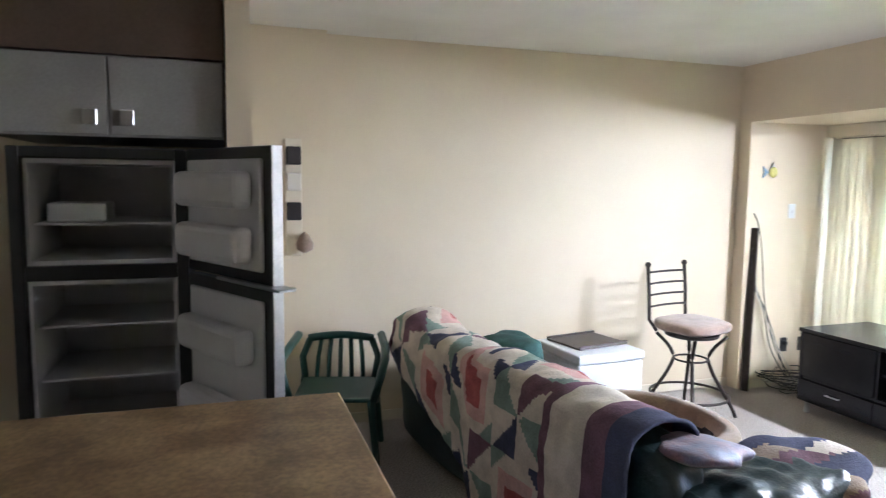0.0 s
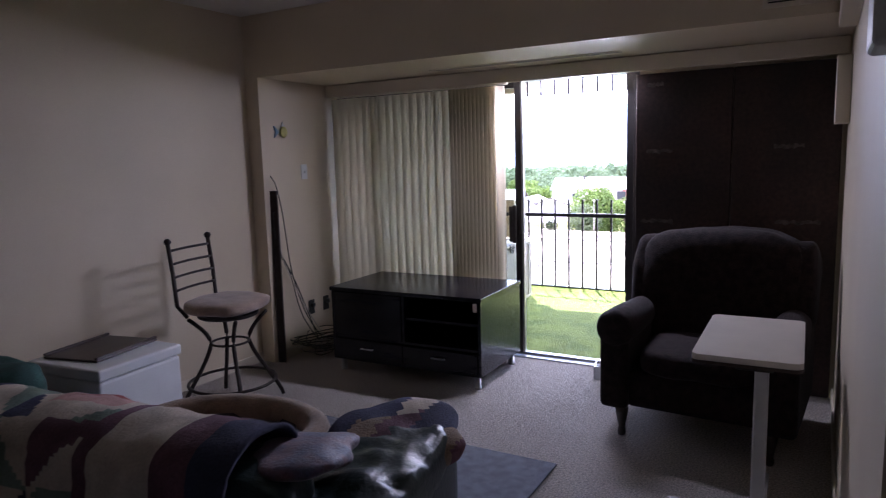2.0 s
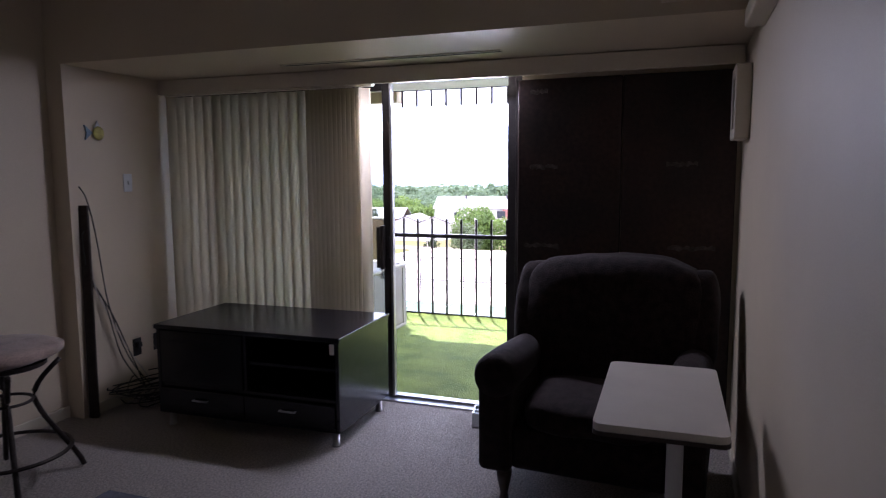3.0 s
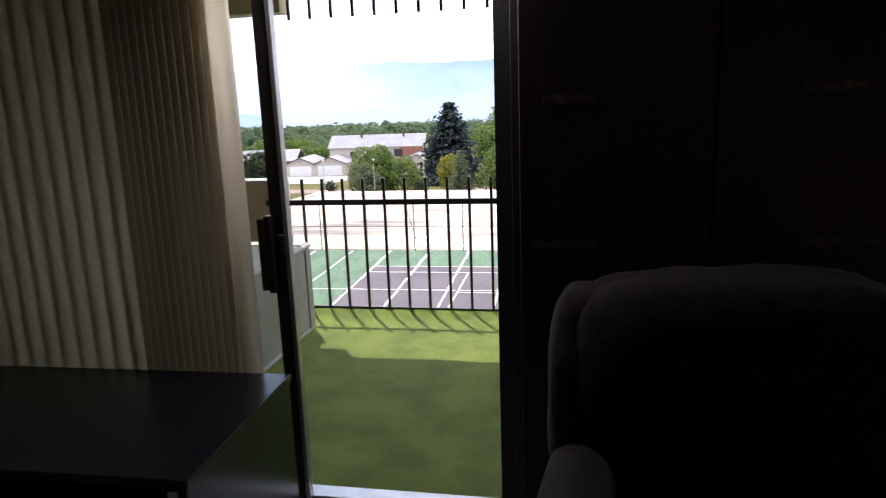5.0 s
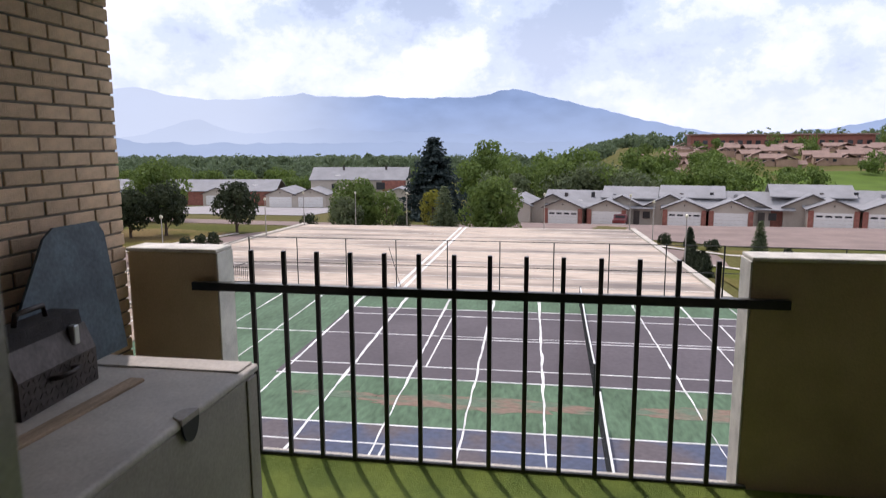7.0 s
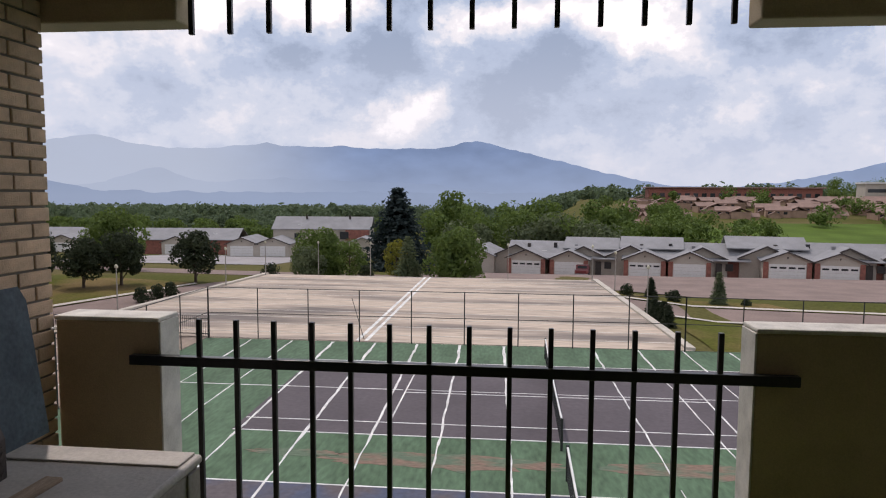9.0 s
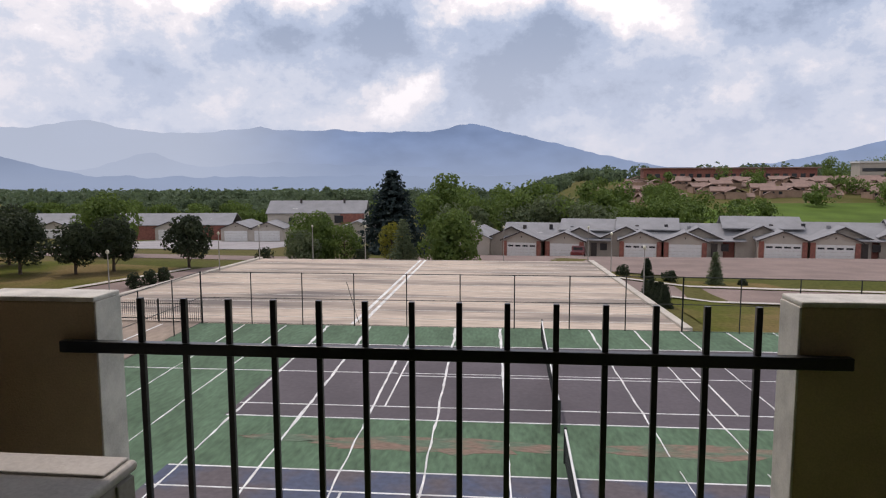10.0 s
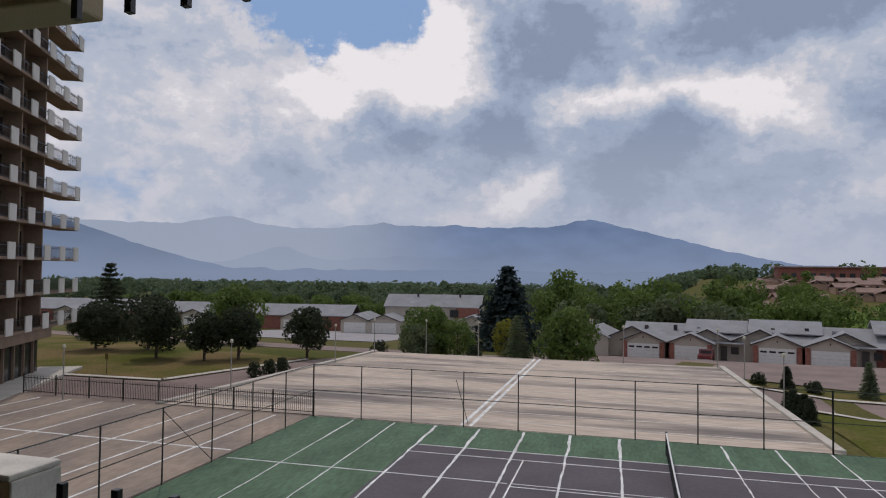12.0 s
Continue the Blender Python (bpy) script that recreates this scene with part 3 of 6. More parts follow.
for x, y in ((0.045, -0.32), (0.045, 0.28), (-0.28, -0.115)):
    part("caster", rod(B(), (x - 0.012, y, 0.012), (x + 0.012, y, 0.012), 0.012, seg=12), M_SLOT, ot)

# ---- sofa and quilt ----
sf = thing("sofa", (-2.785, -3.56, 0.0), "dark green leather sofa seen from behind", "sofa", turn=9.7)
part("base", box(B(), (-1.12, 0.06, 0.05), (1.12, 0.86, 0.30), 0.03, 3), M_GREENL, sf)
bm = pad(B(), (-1.16, 0.0, 0.05), (1.02, 0.27, 0.72), n=16, wrinkle=0.006, power=7)
part("backrest", bm, M_GREENL, sf, smooth=True)
for k in range(3):
    part("seat_cushion", pad(B(), (-0.92 + k * 0.615, 0.24, 0.29), (-0.31 + k * 0.615, 0.90, 0.45), n=8, wrinkle=0.006, seed=k), M_GREENL, sf, smooth=True)
for sx in (-1, 1):
    arm = part("arm", pad(B(), (sx * 1.06 - 0.13, 0.04, 0.03), (sx * 1.06 + 0.13, 0.92, 0.54), n=10, power=8), M_GREENL, sf, smooth=True)
    bm = pad(B(), (sx * 1.05 - 0.165, 0.02, 0.42), (sx * 1.05 + 0.165, 0.95, 0.59), n=30, wrinkle=0.0, power=3.5)
    for v in bm.verts:
        p = v.co
        v.co.z += 0.03 * noise.noise(Vector((p.x * 8, p.y * 14, 2.0))) - 0.022 * abs(noise.noise(Vector((p.x * 11 + p.y * 5, p.y * 30, 5.0))))
    part("arm_pad", bm, M_GREENL, arm, "puffy wrinkled green leather arm pad", smooth=True)

BLK = 0.40


def quilt_slot(u, v):
    """Which patch covers the point (u, v) of the quilt."""
    if u > 1.56 or u < 0.05:
        return 2 if u > 1.95 else 4 if u > 1.82 or u < 1.61 else 0
    bu, bv = math.floor(u / BLK), math.floor(v / BLK)
    x, y = (u / BLK - bu) * 2 - 1, (v / BLK - bv) * 2 - 1
    odd = (bu + bv) % 2
    m_, mn = max(abs(x), abs(y)), abs(x) + abs(y)
    if odd:
        if mn > 1.42:
            return (2, 3)[((x > 0) + (y > 0)) % 2]
        if m_ < 0.36:
            return 1
        return 5 if m_ < 0.66 else 0
    ang = math.atan2(y, x)
    k = math.floor((ang + math.pi) / (math.pi / 4)) % 8
    return (0, 2, 0, 3, 0, 4, 0, 3)[k]


ql = B()
NU, NV = 124, 84
LEN = 2.06
grid = []
for j in range(NV + 1):
    rowv = []
    for i in range(NU + 1):
        u = LEN * i / NU
        drop = 0.15 + 0.40 * min(1.0, u / 0.95) + 0.13 * max(0.0, min(1.0, (u - 0.9) / 0.06)) + 0.012 * math.sin(u * 6)
        s = (drop + 0.30 + 0.32) * j / NV
        # up the back, over the rounded top, down the front
        if s < drop:
            y, z = -0.012 - 0.02 * math.sin(math.pi * s / drop), 0.705 - (drop - s)
        elif s < drop + 0.34:
            a = math.pi * (s - drop) / 0.34
            y, z = 0.135 - 0.15 * math.cos(a), 0.705 + 0.055 * math.sin(a)
        else:
            y, z = 0.285 + 0.01, 0.705 - (s - drop - 0.34)
        x = -1.17 + u
        w1 = noise.noise(Vector((u * 3.2, s * 2.6, 0))) * 0.020 + noise.noise(Vector((u * 9, s * 7, 4))) * 0.012 + noise.noise(Vector((u * 26, s * 22, 9))) * 0.006
        puff = 0.006 * abs(math.sin(math.pi * u / BLK)) * abs(math.sin(math.pi * s / BLK))
        up = 1.0 if z > 0.70 else 0.0
        z += up * (w1 * 1.2 + 0.012) + puff * up + 0.06 * math.exp(-((u - 0.16) / 0.2) ** 2) * up
        y -= (1 - up) * (abs(w1) + puff) if s < drop else 0.0
        if u < 0.05:
            x += 0.02 * math.sin(s * 9)
        rowv.append((ql.verts.new((x, y, z)), u, s))
    grid.append(rowv)
for j in range(NV):
    for i in range(NU):
        f = ql.faces.new((grid[j][i][0], grid[j][i + 1][0], grid[j + 1][i + 1][0], grid[j + 1][i][0]))
        f.material_index = quilt_slot((grid[j][i][1] + grid[j][i + 1][1]) / 2, (grid[j][i][2] + grid[j + 1][i][2]) / 2)
quilt = put("quilt", ql, QUILT[0], True)
for q in QUILT[1:]:
    quilt.data.materials.append(q)
quilt.matrix_world = sf.matrix_world.copy()
sd = quilt.modifiers.new("thickness", "SOLIDIFY")
sd.thickness, sd.offset = 0.014, 1.0
tagged(quilt, "faded red, navy and cream patchwork quilt over the sofa back", "quilt")


def lump(name, lo, hi, material, label, cat, turn=0, at=(0, 0, 0), wr=0.03, power=2.6, seed=0.0, tilt=0):
    bm = pad(B(), lo, hi, n=14, wrinkle=wr, power=power, seed=seed)
    ob = put(name, bm, material, True)
    ob.matrix_world = sf.matrix_world @ pose(*at, tilt, 0, turn)
    return tagged(ob, label, cat)


lump("folded_throw", (-0.13, -0.19, -0.035), (0.13, 0.19, 0.04), mat("navy_sateen", (0.065, 0.07, 0.14), 0.6, 0.4, 14, 110, 0.3, sheen=0.3, col2=(0.16, 0.07, 0.09)), "indigo and burgundy throw folded over the sofa end", "throw", 10, (0.93, 0.28, 0.665), 0.018, 2.6, 3.0, -8)
cu = lump("patchwork_cushion", (-0.22, -0.17, -0.055), (0.22, 0.17, 0.055), QUILT[2], "navy, cream and brown patchwork cushion leaning on the sofa arm", "cushion", 38, (1.02, 0.72, 0.545), 0.012, 3.4, 5.0, 16)
for q in (QUILT[0], QUILT[4], M_TAN):
    cu.data.materials.append(q)
for f in cu.data.polygons:
    c = f.center
    k = math.floor((c.x + 0.25) / 0.125), math.floor((c.y + 0.17) / 0.115)
    diagonal = (c.x + 0.25) / 0.125 % 1 > (c.y + 0.17) / 0.115 % 1
    f.material_index = (0, 1, 0, 3, 2, 0)[(k[0] + 2 * k[1] + diagonal) % 6]
lump("teal_cushion", (-0.2, -0.17, -0.1), (0.2, 0.17, 0.12), M_TEALCL, "dark teal cushion on the far sofa seat", "cushion", 10, (-0.72, 0.55, 0.60), 0.02, 2.8, 9.0)
pb = thing("pet_bed", (0, 0, 0), "round brown pet bed with a tan fleece rim", "pet bed")
pb.matrix_world = sf.matrix_world @ pose(0.42, 0.58, 0.40)
part("rim", tube(B(), [(0.34 * math.cos(2 * math.pi * i / 32), 0.24 * math.sin(2 * math.pi * i / 32), 0.15) for i in range(32)], 0.05, 10, True), M_TAN, pb, smooth=True)
part("wall", lathe(B(), ((0.22, 0.0), (0.24, 0.04), (0.24, 0.14), (0.21, 0.14), (0.2, 0.03), (0.01, 0.02)), 28), M_DARKCL, pb, smooth=True)
rug = tagged(put("floor_mat", box(B(), (-3.3, -2.75, 0.001), (-1.72, -1.58, 0.014), 0.004, 1), M_RUG), "flat grey-blue mat on the carpet before the sofa", "mat")

# ---- resin chair by the wall ----
gc = thing("resin_chair", (-3.78, -4.15, 0.0), "dark green plastic garden chair beside the sofa", "chair", turn=75)
part("seat", box(B(), (-0.22, -0.22, 0.40), (0.22, 0.22, 0.425), 0.01, 2), M_RESIN, gc)
for sx in (-1, 1):
    for sy in (-1, 1):
        part("leg", rod(B(), (sx * 0.25, sy * 0.25, 0.0), (sx * 0.21, sy * 0.2, 0.42), 0.018, 0.026, 8), M_RESIN, gc)
    part("armrest", tube(B(), ((sx * 0.23, -0.24, 0.42), (sx * 0.27, -0.25, 0.58), (sx * 0.285, -0.16, 0.63), (sx * 0.28, 0.08, 0.64), (sx * 0.25, 0.24, 0.68)), 0.026, 8), M_RESIN, gc, smooth=True)
    part("back_upright", tube(B(), ((sx * 0.21, 0.21, 0.42), (sx * 0.23, 0.25, 0.54), (sx * 0.19, 0.29, 0.64)), 0.022, 8), M_RESIN, gc, smooth=True)
for k in range(5):
    part("back_slat", tube(B(), ((-0.14 + 0.07 * k, 0.215, 0.42), (-0.135 + 0.067 * k, 0.25, 0.54), (-0.12 + 0.06 * k, 0.29, 0.64)), 0.014, 6), M_RESIN, gc, smooth=True)
part("top_rail", tube(B(), [(-0.2 + 0.04 * i, 0.285 + 0.012 * math.cos((i - 5) * 0.3), 0.645 + 0.02 * math.cos((i - 5) * 0.3)) for i in range(11)], 0.024, 8), M_RESIN, gc, smooth=True)

# ---- kitchen end: counter, fridge, cabinet ----
kc = thing("kitchen_counter", (-1.4, -4.88, 0.0), "kitchen counter with a blotchy brown laminate top", "counter")
part("worktop", box(B(), (-0.73, -0.60, 0.89), (0.62, 0.48, 0.93), 0.008, 2, m=pose(0, 0, 0, 0, 0, 0)), M_COUNTER, kc)
part("base", box(B(), (-0.60, -0.55, 0.0), (0.55, 0.38, 0.889)), M_CABINET, kc)
fg = thing("fridge", (-3.66, -5.27, 0.0), "black top-freezer fridge with both doors hanging open", "fridge")
bm = B()
for a, b_ in (((-0.36, -0.36, 0.04), (0.36, -0.31, 1.75)), ((-0.36, 0.31, 0.04), (0.36, 0.36, 1.75)), ((-0.36, -0.309, 1.70), (0.36, 0.309, 1.75)), ((-0.36, -0.309, 0.04), (0.36, 0.309, 0.10)), ((-0.36, -0.309, 1.16), (0.355, 0.309, 1.225)), ((-0.36, -0.309, 0.101), (-0.31, 0.309, 1.159)), ((-0.36, -0.309, 1.226), (-0.31, 0.309, 1.699))):
    box(bm, a, b_, 0.004, 1)
part("body", bm, M_FRIDGE, fg)
for z0, z1 in ((0.102, 1.158), (1.227, 1.698)):
    bm = B()
    for a, b_ in (((-0.305, -0.305, z0), (0.33, -0.29, z1)), ((-0.305, 0.29, z0), (0.33, 0.305, z1)), ((-0.305, -0.29, z0), (-0.29, 0.29, z1)), ((-0.29, -0.29, z0), (0.33, 0.29, z0 + 0.02)), ((-0.29, -0.29, z1 - 0.02), (0.33, 0.29, z1))):
        box(bm, a, b_)
    part("liner", bm, M_LINER, fg, "white plastic fridge liner")
for z in (0.42, 0.68, 0.93, 1.40):
    part("shelf", box(B(), (-0.28, -0.285, z), (0.27, 0.285, z + 0.012), 0.003, 1), M_LINER, fg)
for y0 in (-0.27, 0.01):
    part("crisper_drawer", box(B(), (-0.25, y0, 0.125), (0.28, y0 + 0.26, 0.36), 0.015, 2), M_LINER, fg)
part("ice_tray", box(B(), (-0.05, -0.25, 1.413), (0.2, 0.0, 1.50), 0.01, 2), M_WHITEPL, fg)
hinge = pose(0.36, 0.36, 0.0, 0, 0, 27.6)
for nm, z0, z1 in (("fridge_door", 0.05, 1.185), ("freezer_door", 1.20, 1.75)):
    d_ = part(nm, box(B(), (0.0, 0.0, z0), (0.72, 0.055, z1), 0.008, 2, m=hinge), M_FRIDGE, fg)
    part("liner", box(B(), (0.045, -0.02, z0 + 0.05), (0.675, 0.0, z1 - 0.05), 0.01, 2, m=hinge), M_LINER, d_)
    for z in ((z0 + 0.12, z0 + 0.5, z0 + 0.82) if nm == "fridge_door" else (z0 + 0.08, z0 + 0.3)):
        part("door_bin", box(B(), (0.09, -0.11, z), (0.63, -0.02, z + 0.15), 0.03, 3, m=hinge), M_LINER, d_)
    part("edge_trim", box(B(), (0.7205, 0.002, z0), (0.726, 0.05, z1), 0.002, 1, m=hinge), M_METAL, d_, "bright steel door edge")
    part("handle", box(B(), (0.62, 0.056, z0 + (0.62 if nm == "fridge_door" else 0.04)), (0.65, 0.095, z0 + (1.1 if nm == "fridge_door" else 0.45)), 0.006, 2, m=hinge), M_METAL, d_)
part("hinge_bar", box(B(), (0.30, -0.02, 1.186), (0.80, 0.06, 1.199), 0.003, 1, m=hinge), M_METAL, fg)
oc = thing("overhead_cabinet", (-3.8, -5.24, 1.80), "white overhead kitchen cabinet above the fridge", "cabinet")
part("body", box(B(), (-0.48, -0.48, 0.0), (0.44, 0.50, 0.36), 0.003, 1), M_CABINET, oc)
for y0 in (-0.475, 0.015):
    d_ = part("door", box(B(), (0.441, y0, 0.008), (0.46, y0 + 0.48, 0.352), 0.004, 2), M_CABINET, oc)
    part("handle", box(B(), (0.461, y0 + (0.38 if y0 < 0 else 0.04), 0.05), (0.475, y0 + (0.44 if y0 < 0 else 0.10), 0.12), 0.004, 1), M_METAL, d_)
# the soffit's shade is put into its colour as dark brown
structure("kitchen_soffit", box(B(), (WX + 0.001, -6.0, 2.165), (-3.34, -4.735, CEIL)), mat("soffit_shade", (0.10, 0.065, 0.045), 0.7, 0.15, 3, 60, 0.1), "soffit above the kitchen cabinets, its shade painted dark brown", "soffit")

# ---- wall hangings ----
wh = thing("wall_organizer", (WX + 0.10, -4.34, 1.15), "hanging wall organiser with notes and keys", "organizer")
part("backing", box(B(), (0.0, -0.05, 0.0), (0.012, 0.05, 0.72), 0.003, 1), M_TRIMP, wh)
for z, m_ in ((0.56, M_DARKCL), (0.40, M_LAMINATE), (0.22, M_DARKCL)):
    part("pocket", box(B(), (0.0125, -0.045, z), (0.04, 0.045, z + 0.11), 0.008, 2), m_, wh)
part("key_bunch", lathe(B(), ((0.01, 0), (0.05, 0.02), (0.055, 0.06), (0.03, 0.11), (0.006, 0.13)), 10, (0.05, 0.06, 0.02)), M_SEAT, wh, smooth=True)
fi = thing("fish_ornament", (-4.2, -0.70, 1.72), "small blue and yellow fish ornament on the wall", "ornament")
part("body", lathe(B(), ((0.004, -0.008), (0.035, -0.004), (0.042, 0.004), (0.03, 0.01), (0.004, 0.013)), 14), mat("ornament_yellow", (0.55, 0.5, 0.15), 0.5, 0.2, 20, 90, 0.1), fi, smooth=True).matrix_local = pose(0.014, 0.02, 0, 0, 90)
part("tail", prism(B(), ((-0.02, 0.0), (-0.075, 0.045), (-0.06, 0.0), (-0.075, -0.045)), 0.003, 0.014, "x"), mat("ornament_blue", (0.2, 0.3, 0.42), 0.5, 0.2, 20, 90, 0.1), fi)
part("fin", prism(B(), ((0.0, 0.03), (0.02, 0.075), (0.045, 0.03)), 0.003, 0.012, "x"), mat("ornament_white", (0.6, 0.6, 0.6), 0.5, 0.2, 20, 90, 0.1), fi)
sw = thing("light_switch", (-4.2, -0.46, 1.36), "white plastic light switch plate", "switch", kind="structure")
part("plate", box(B(), (0.0, -0.035, 0), (0.006, 0.035, 0.115), 0.003, 2), M_WHITEPL, sw)
part("toggle", box(B(), (0.006, -0.006, 0.045), (0.016, 0.006, 0.068), 0.002, 1), M_WHITEPL, sw)
for y in (-0.46, -0.28):
    ot_ = thing("wall_outlet", (-4.2, y, 0.28), "dark wall outlet with plugs", "outlet", group="wall outlets", kind="structure")
    part("plate", box(B(), (0.0, -0.035, 0), (0.006, 0.035, 0.115), 0.003, 2), M_FRIDGE, ot_)
    part("plug", box(B(), (0.006, -0.015, 0.06), (0.035, 0.015, 0.09), 0.004, 2), M_FRIDGE, ot_)
bp = tagged(put("black_strip", box(B(), (-0.028, -0.012, 0.0), (0.028, 0.012, 1.29), 0.004, 1), M_IRON), "black metal strip leaning in the niche corner", "metal strip")
bp.matrix_world = pose(-4.155, -0.865, 0.0, -2.0, -0.5, 20)
rc = random.Random(12)
for k in range(4):
    pts = [Vector((-4.19, -0.84 + 0.02 * k, 1.40 - 0.12 * k))]
    for i in range(1, 22):
        u = i / 21
        pts.append(Vector((-4.17 + 0.10 * u * u + 0.012 * math.sin(9 * u + k), -0.84 + 0.42 * u ** 1.5 + 0.03 * math.sin(7 * u + 2 * k), max(0.012, (1.40 - 0.12 * k) * (1 - u) ** 1.15 + 0.05 * math.sin(14 * u + k) * (1 - u)))))
    tagged(put("power_cord", tube(B(), pts, 0.004, 6), (M_CORD, M_CORDW)[k == 1], True), "thin tangled cord hanging down the niche wall", "cord", "cords")
for k in range(5):
    pts = []
    for i in range(40):
        a = i * 0.5
        pts.append((-4.02 + (0.10 + 0.02 * k) * math.cos(a + k) + 0.02 * rc.uniform(-1, 1), -0.5 + (0.17 + 0.02 * k) * math.sin(a * 0.9 + k * 2), 0.012 + 0.02 * k + 0.012 * i / 10 + 0.05 * max(0, math.sin(a * 0.7 + k))))
    tagged(put("power_cord", tube(B(), pts, 0.004, 6), (M_CORD, M_CORDW)[k == 2], True), "loose tangle of cords on the carpet", "cord", "cords")
bx = thing("metal_box", (-1.90, -0.20, 0.0), "small grey metal box on the carpet by the sill", "box", turn=10)
part("body", box(box(box(box(B(), (-0.05, -0.07, 0.0), (0.05, -0.062, 0.09)), (-0.05, 0.062, 0.0), (0.05, 0.07, 0.09)), (-0.05, -0.061, 0.0), (-0.042, 0.061, 0.09)), (0.042, -0.061, 0.0), (0.05, 0.061, 0.09)), M_METAL, bx)
part("divider", box(B(), (-0.041, -0.004, 0.0), (0.041, 0.004, 0.085)), M_METAL, bx)


# ---- balcony ----
M_TURF = mat("artificial_turf", (0.28, 0.37, 0.065), 0.9, 0.45, 4, 240, 1.0, col2=(0.18, 0.265, 0.045), relief=0.02)
M_STUCCO = mat("stucco", (0.50, 0.40, 0.27), 0.85, 0.14, 2.5, 160, 0.15)
M_CAP = mat("cap_paint", (0.68, 0.65, 0.59), 0.7, 0.2, 9, 120, 0.12)
M_MORTAR = mat("mortar", (0.20, 0.175, 0.145), 0.9, 0.15, 6, 150, 0.5)
M_BRICK = mat("buff_brick", (0.66, 0.475, 0.325), 0.85, 0.2, 11, 170, 0.6, rand=0.14)
M_RAIL = mat("rail_paint", (0.016, 0.015, 0.016), 0.32, 0.3, 30, 160, 0.08)
M_CONC = mat("balcony_concrete", (0.60, 0.56, 0.49), 0.85, 0.12, 3, 120, 0.4)
BX0, BX1, BY = -4.15, 1.2, 2.486
structure("balcony_slab", box(B(), (-4.6, 0.15, -0.3), (BX1, 2.62, -0.012)), M_CONC, "concrete balcony slab", "balcony slab")
bm = B()
nx, ny = 60, 40
vs = [[bm.verts.new((BX0 + (BX1 - BX0) * i / nx, 0.15 + 2.31 * j / ny, 0.001 + 0.035 * max(0.0, (j / ny - 0.93) / 0.07) ** 2 + 0.004 * noise.noise(Vector((i * 0.23, j * 0.31, 0))))) for i in range(nx + 1)] for j in range(ny + 1)]
for j in range(ny):
    for i in range(nx):
        bm.faces.new((vs[j][i], vs[j][i + 1], vs[j + 1][i + 1], vs[j + 1][i]))
structure("balcony_floor", bm, M_TURF, "green artificial turf laid over the balcony floor", "turf", True)
structure("balcony_ceiling", box(B(), (-4.6, 0.15, 2.29), (BX1 + 0.2, 2.55, 2.5)), M_CONC, "underside of the concrete balcony above", "ceiling")


def parapet(name, x0, x1, z0, z1, cap):
    ob = thing(name, ((x0 + x1) / 2, BY, z0), "tan stucco balcony parapet with a chipped white cap", "parapet", kind="structure")
    h = (x1 - x0) / 2
    part("panel", box(B(), (-h, 0.002, 0), (h, 0.15, z1 - z0), 0.008, 2), M_STUCCO, ob)
    if cap:
        part("cap", box(B(), (-h - 0.004, -0.004, z1 - z0), (h + 0.004, 0.156, z1 - z0 + 0.018), 0.006, 2), M_CAP, ob, "chipped white painted cap")
        e = h if x0 < -3 else -h - 0.008
        part("end_face", box(B(), (e, 0.0, 0), (e + 0.008, 0.152, z1 - z0), 0.002, 1), M_CAP, ob, "white painted end of the parapet")
    return ob


parapet("balcony_parapet_1", BX0, -3.70, -0.3, 0.99, True)
parapet("balcony_parapet_2", -1.366, BX1, -0.3, 1.01, True)
parapet("upper_parapet_1", -4.6, -3.59, 2.185, 3.3, False)
parapet("upper_parapet_2", -1.40, BX1, 2.145, 3.3, False)
structure("balcony_side_wall", box(B(), (BX1, 0.15, -0.3), (BX1 + 0.2, 2.62, 2.29)), M_MORTAR, "plain masonry balcony side wall", "wall")
structure("facade_wall", box(B(), (-1.72 + 1.17, 0.151, -9), (BX1 + 0.2, 0.3, 2.29)), M_MORTAR, "plain masonry facade beside the door", "wall")

BAR0, BARP = -3.518, 0.1552
rail = thing("balcony_railing", (-2.5, 2.468, 0.0), "black painted steel balcony railing with square balusters", "railing")
part("top_rail", box(B(), (-1.309, -0.02, 0.82), (1.28, 0.014, 0.86), 0.003, 2), M_RAIL, rail)
part("bottom_rail", box(B(), (-1.14, -0.008, 0.028), (1.16, 0.012, 0.05), 0.002, 1), M_RAIL, rail)
bal = part("baluster", box(B(), (-0.0095, -0.0095, 0.02), (0.0095, 0.0095, 1.012), 0.0015, 1), M_RAIL, rail)
for i in range(14):
    o = bal if i == 0 else bal.copy()
    if i:
        scene.collection.objects.link(o)
    o.location = (BAR0 + BARP * i + 2.5, 0.0, 0)
up = thing("upper_railing", (-2.5, 2.37, 2.125), "lower ends of the black railing on the balcony above", "railing")
bal = part("baluster", box(B(), (-0.0095, -0.0095, 0.0), (0.0095, 0.0095, 1.1), 0.0015, 1), M_RAIL, up)
for i in range(14):
    o = bal if i == 0 else bal.copy()
    if i:
        scene.collection.objects.link(o)
    o.location = (BAR0 + BARP * i + 2.5, 0.1, 0)
part("bottom_rail", box(B(), (-1.14, 0.09, 0.16), (1.16, 0.11, 0.185), 0.002, 1), M_RAIL, up)

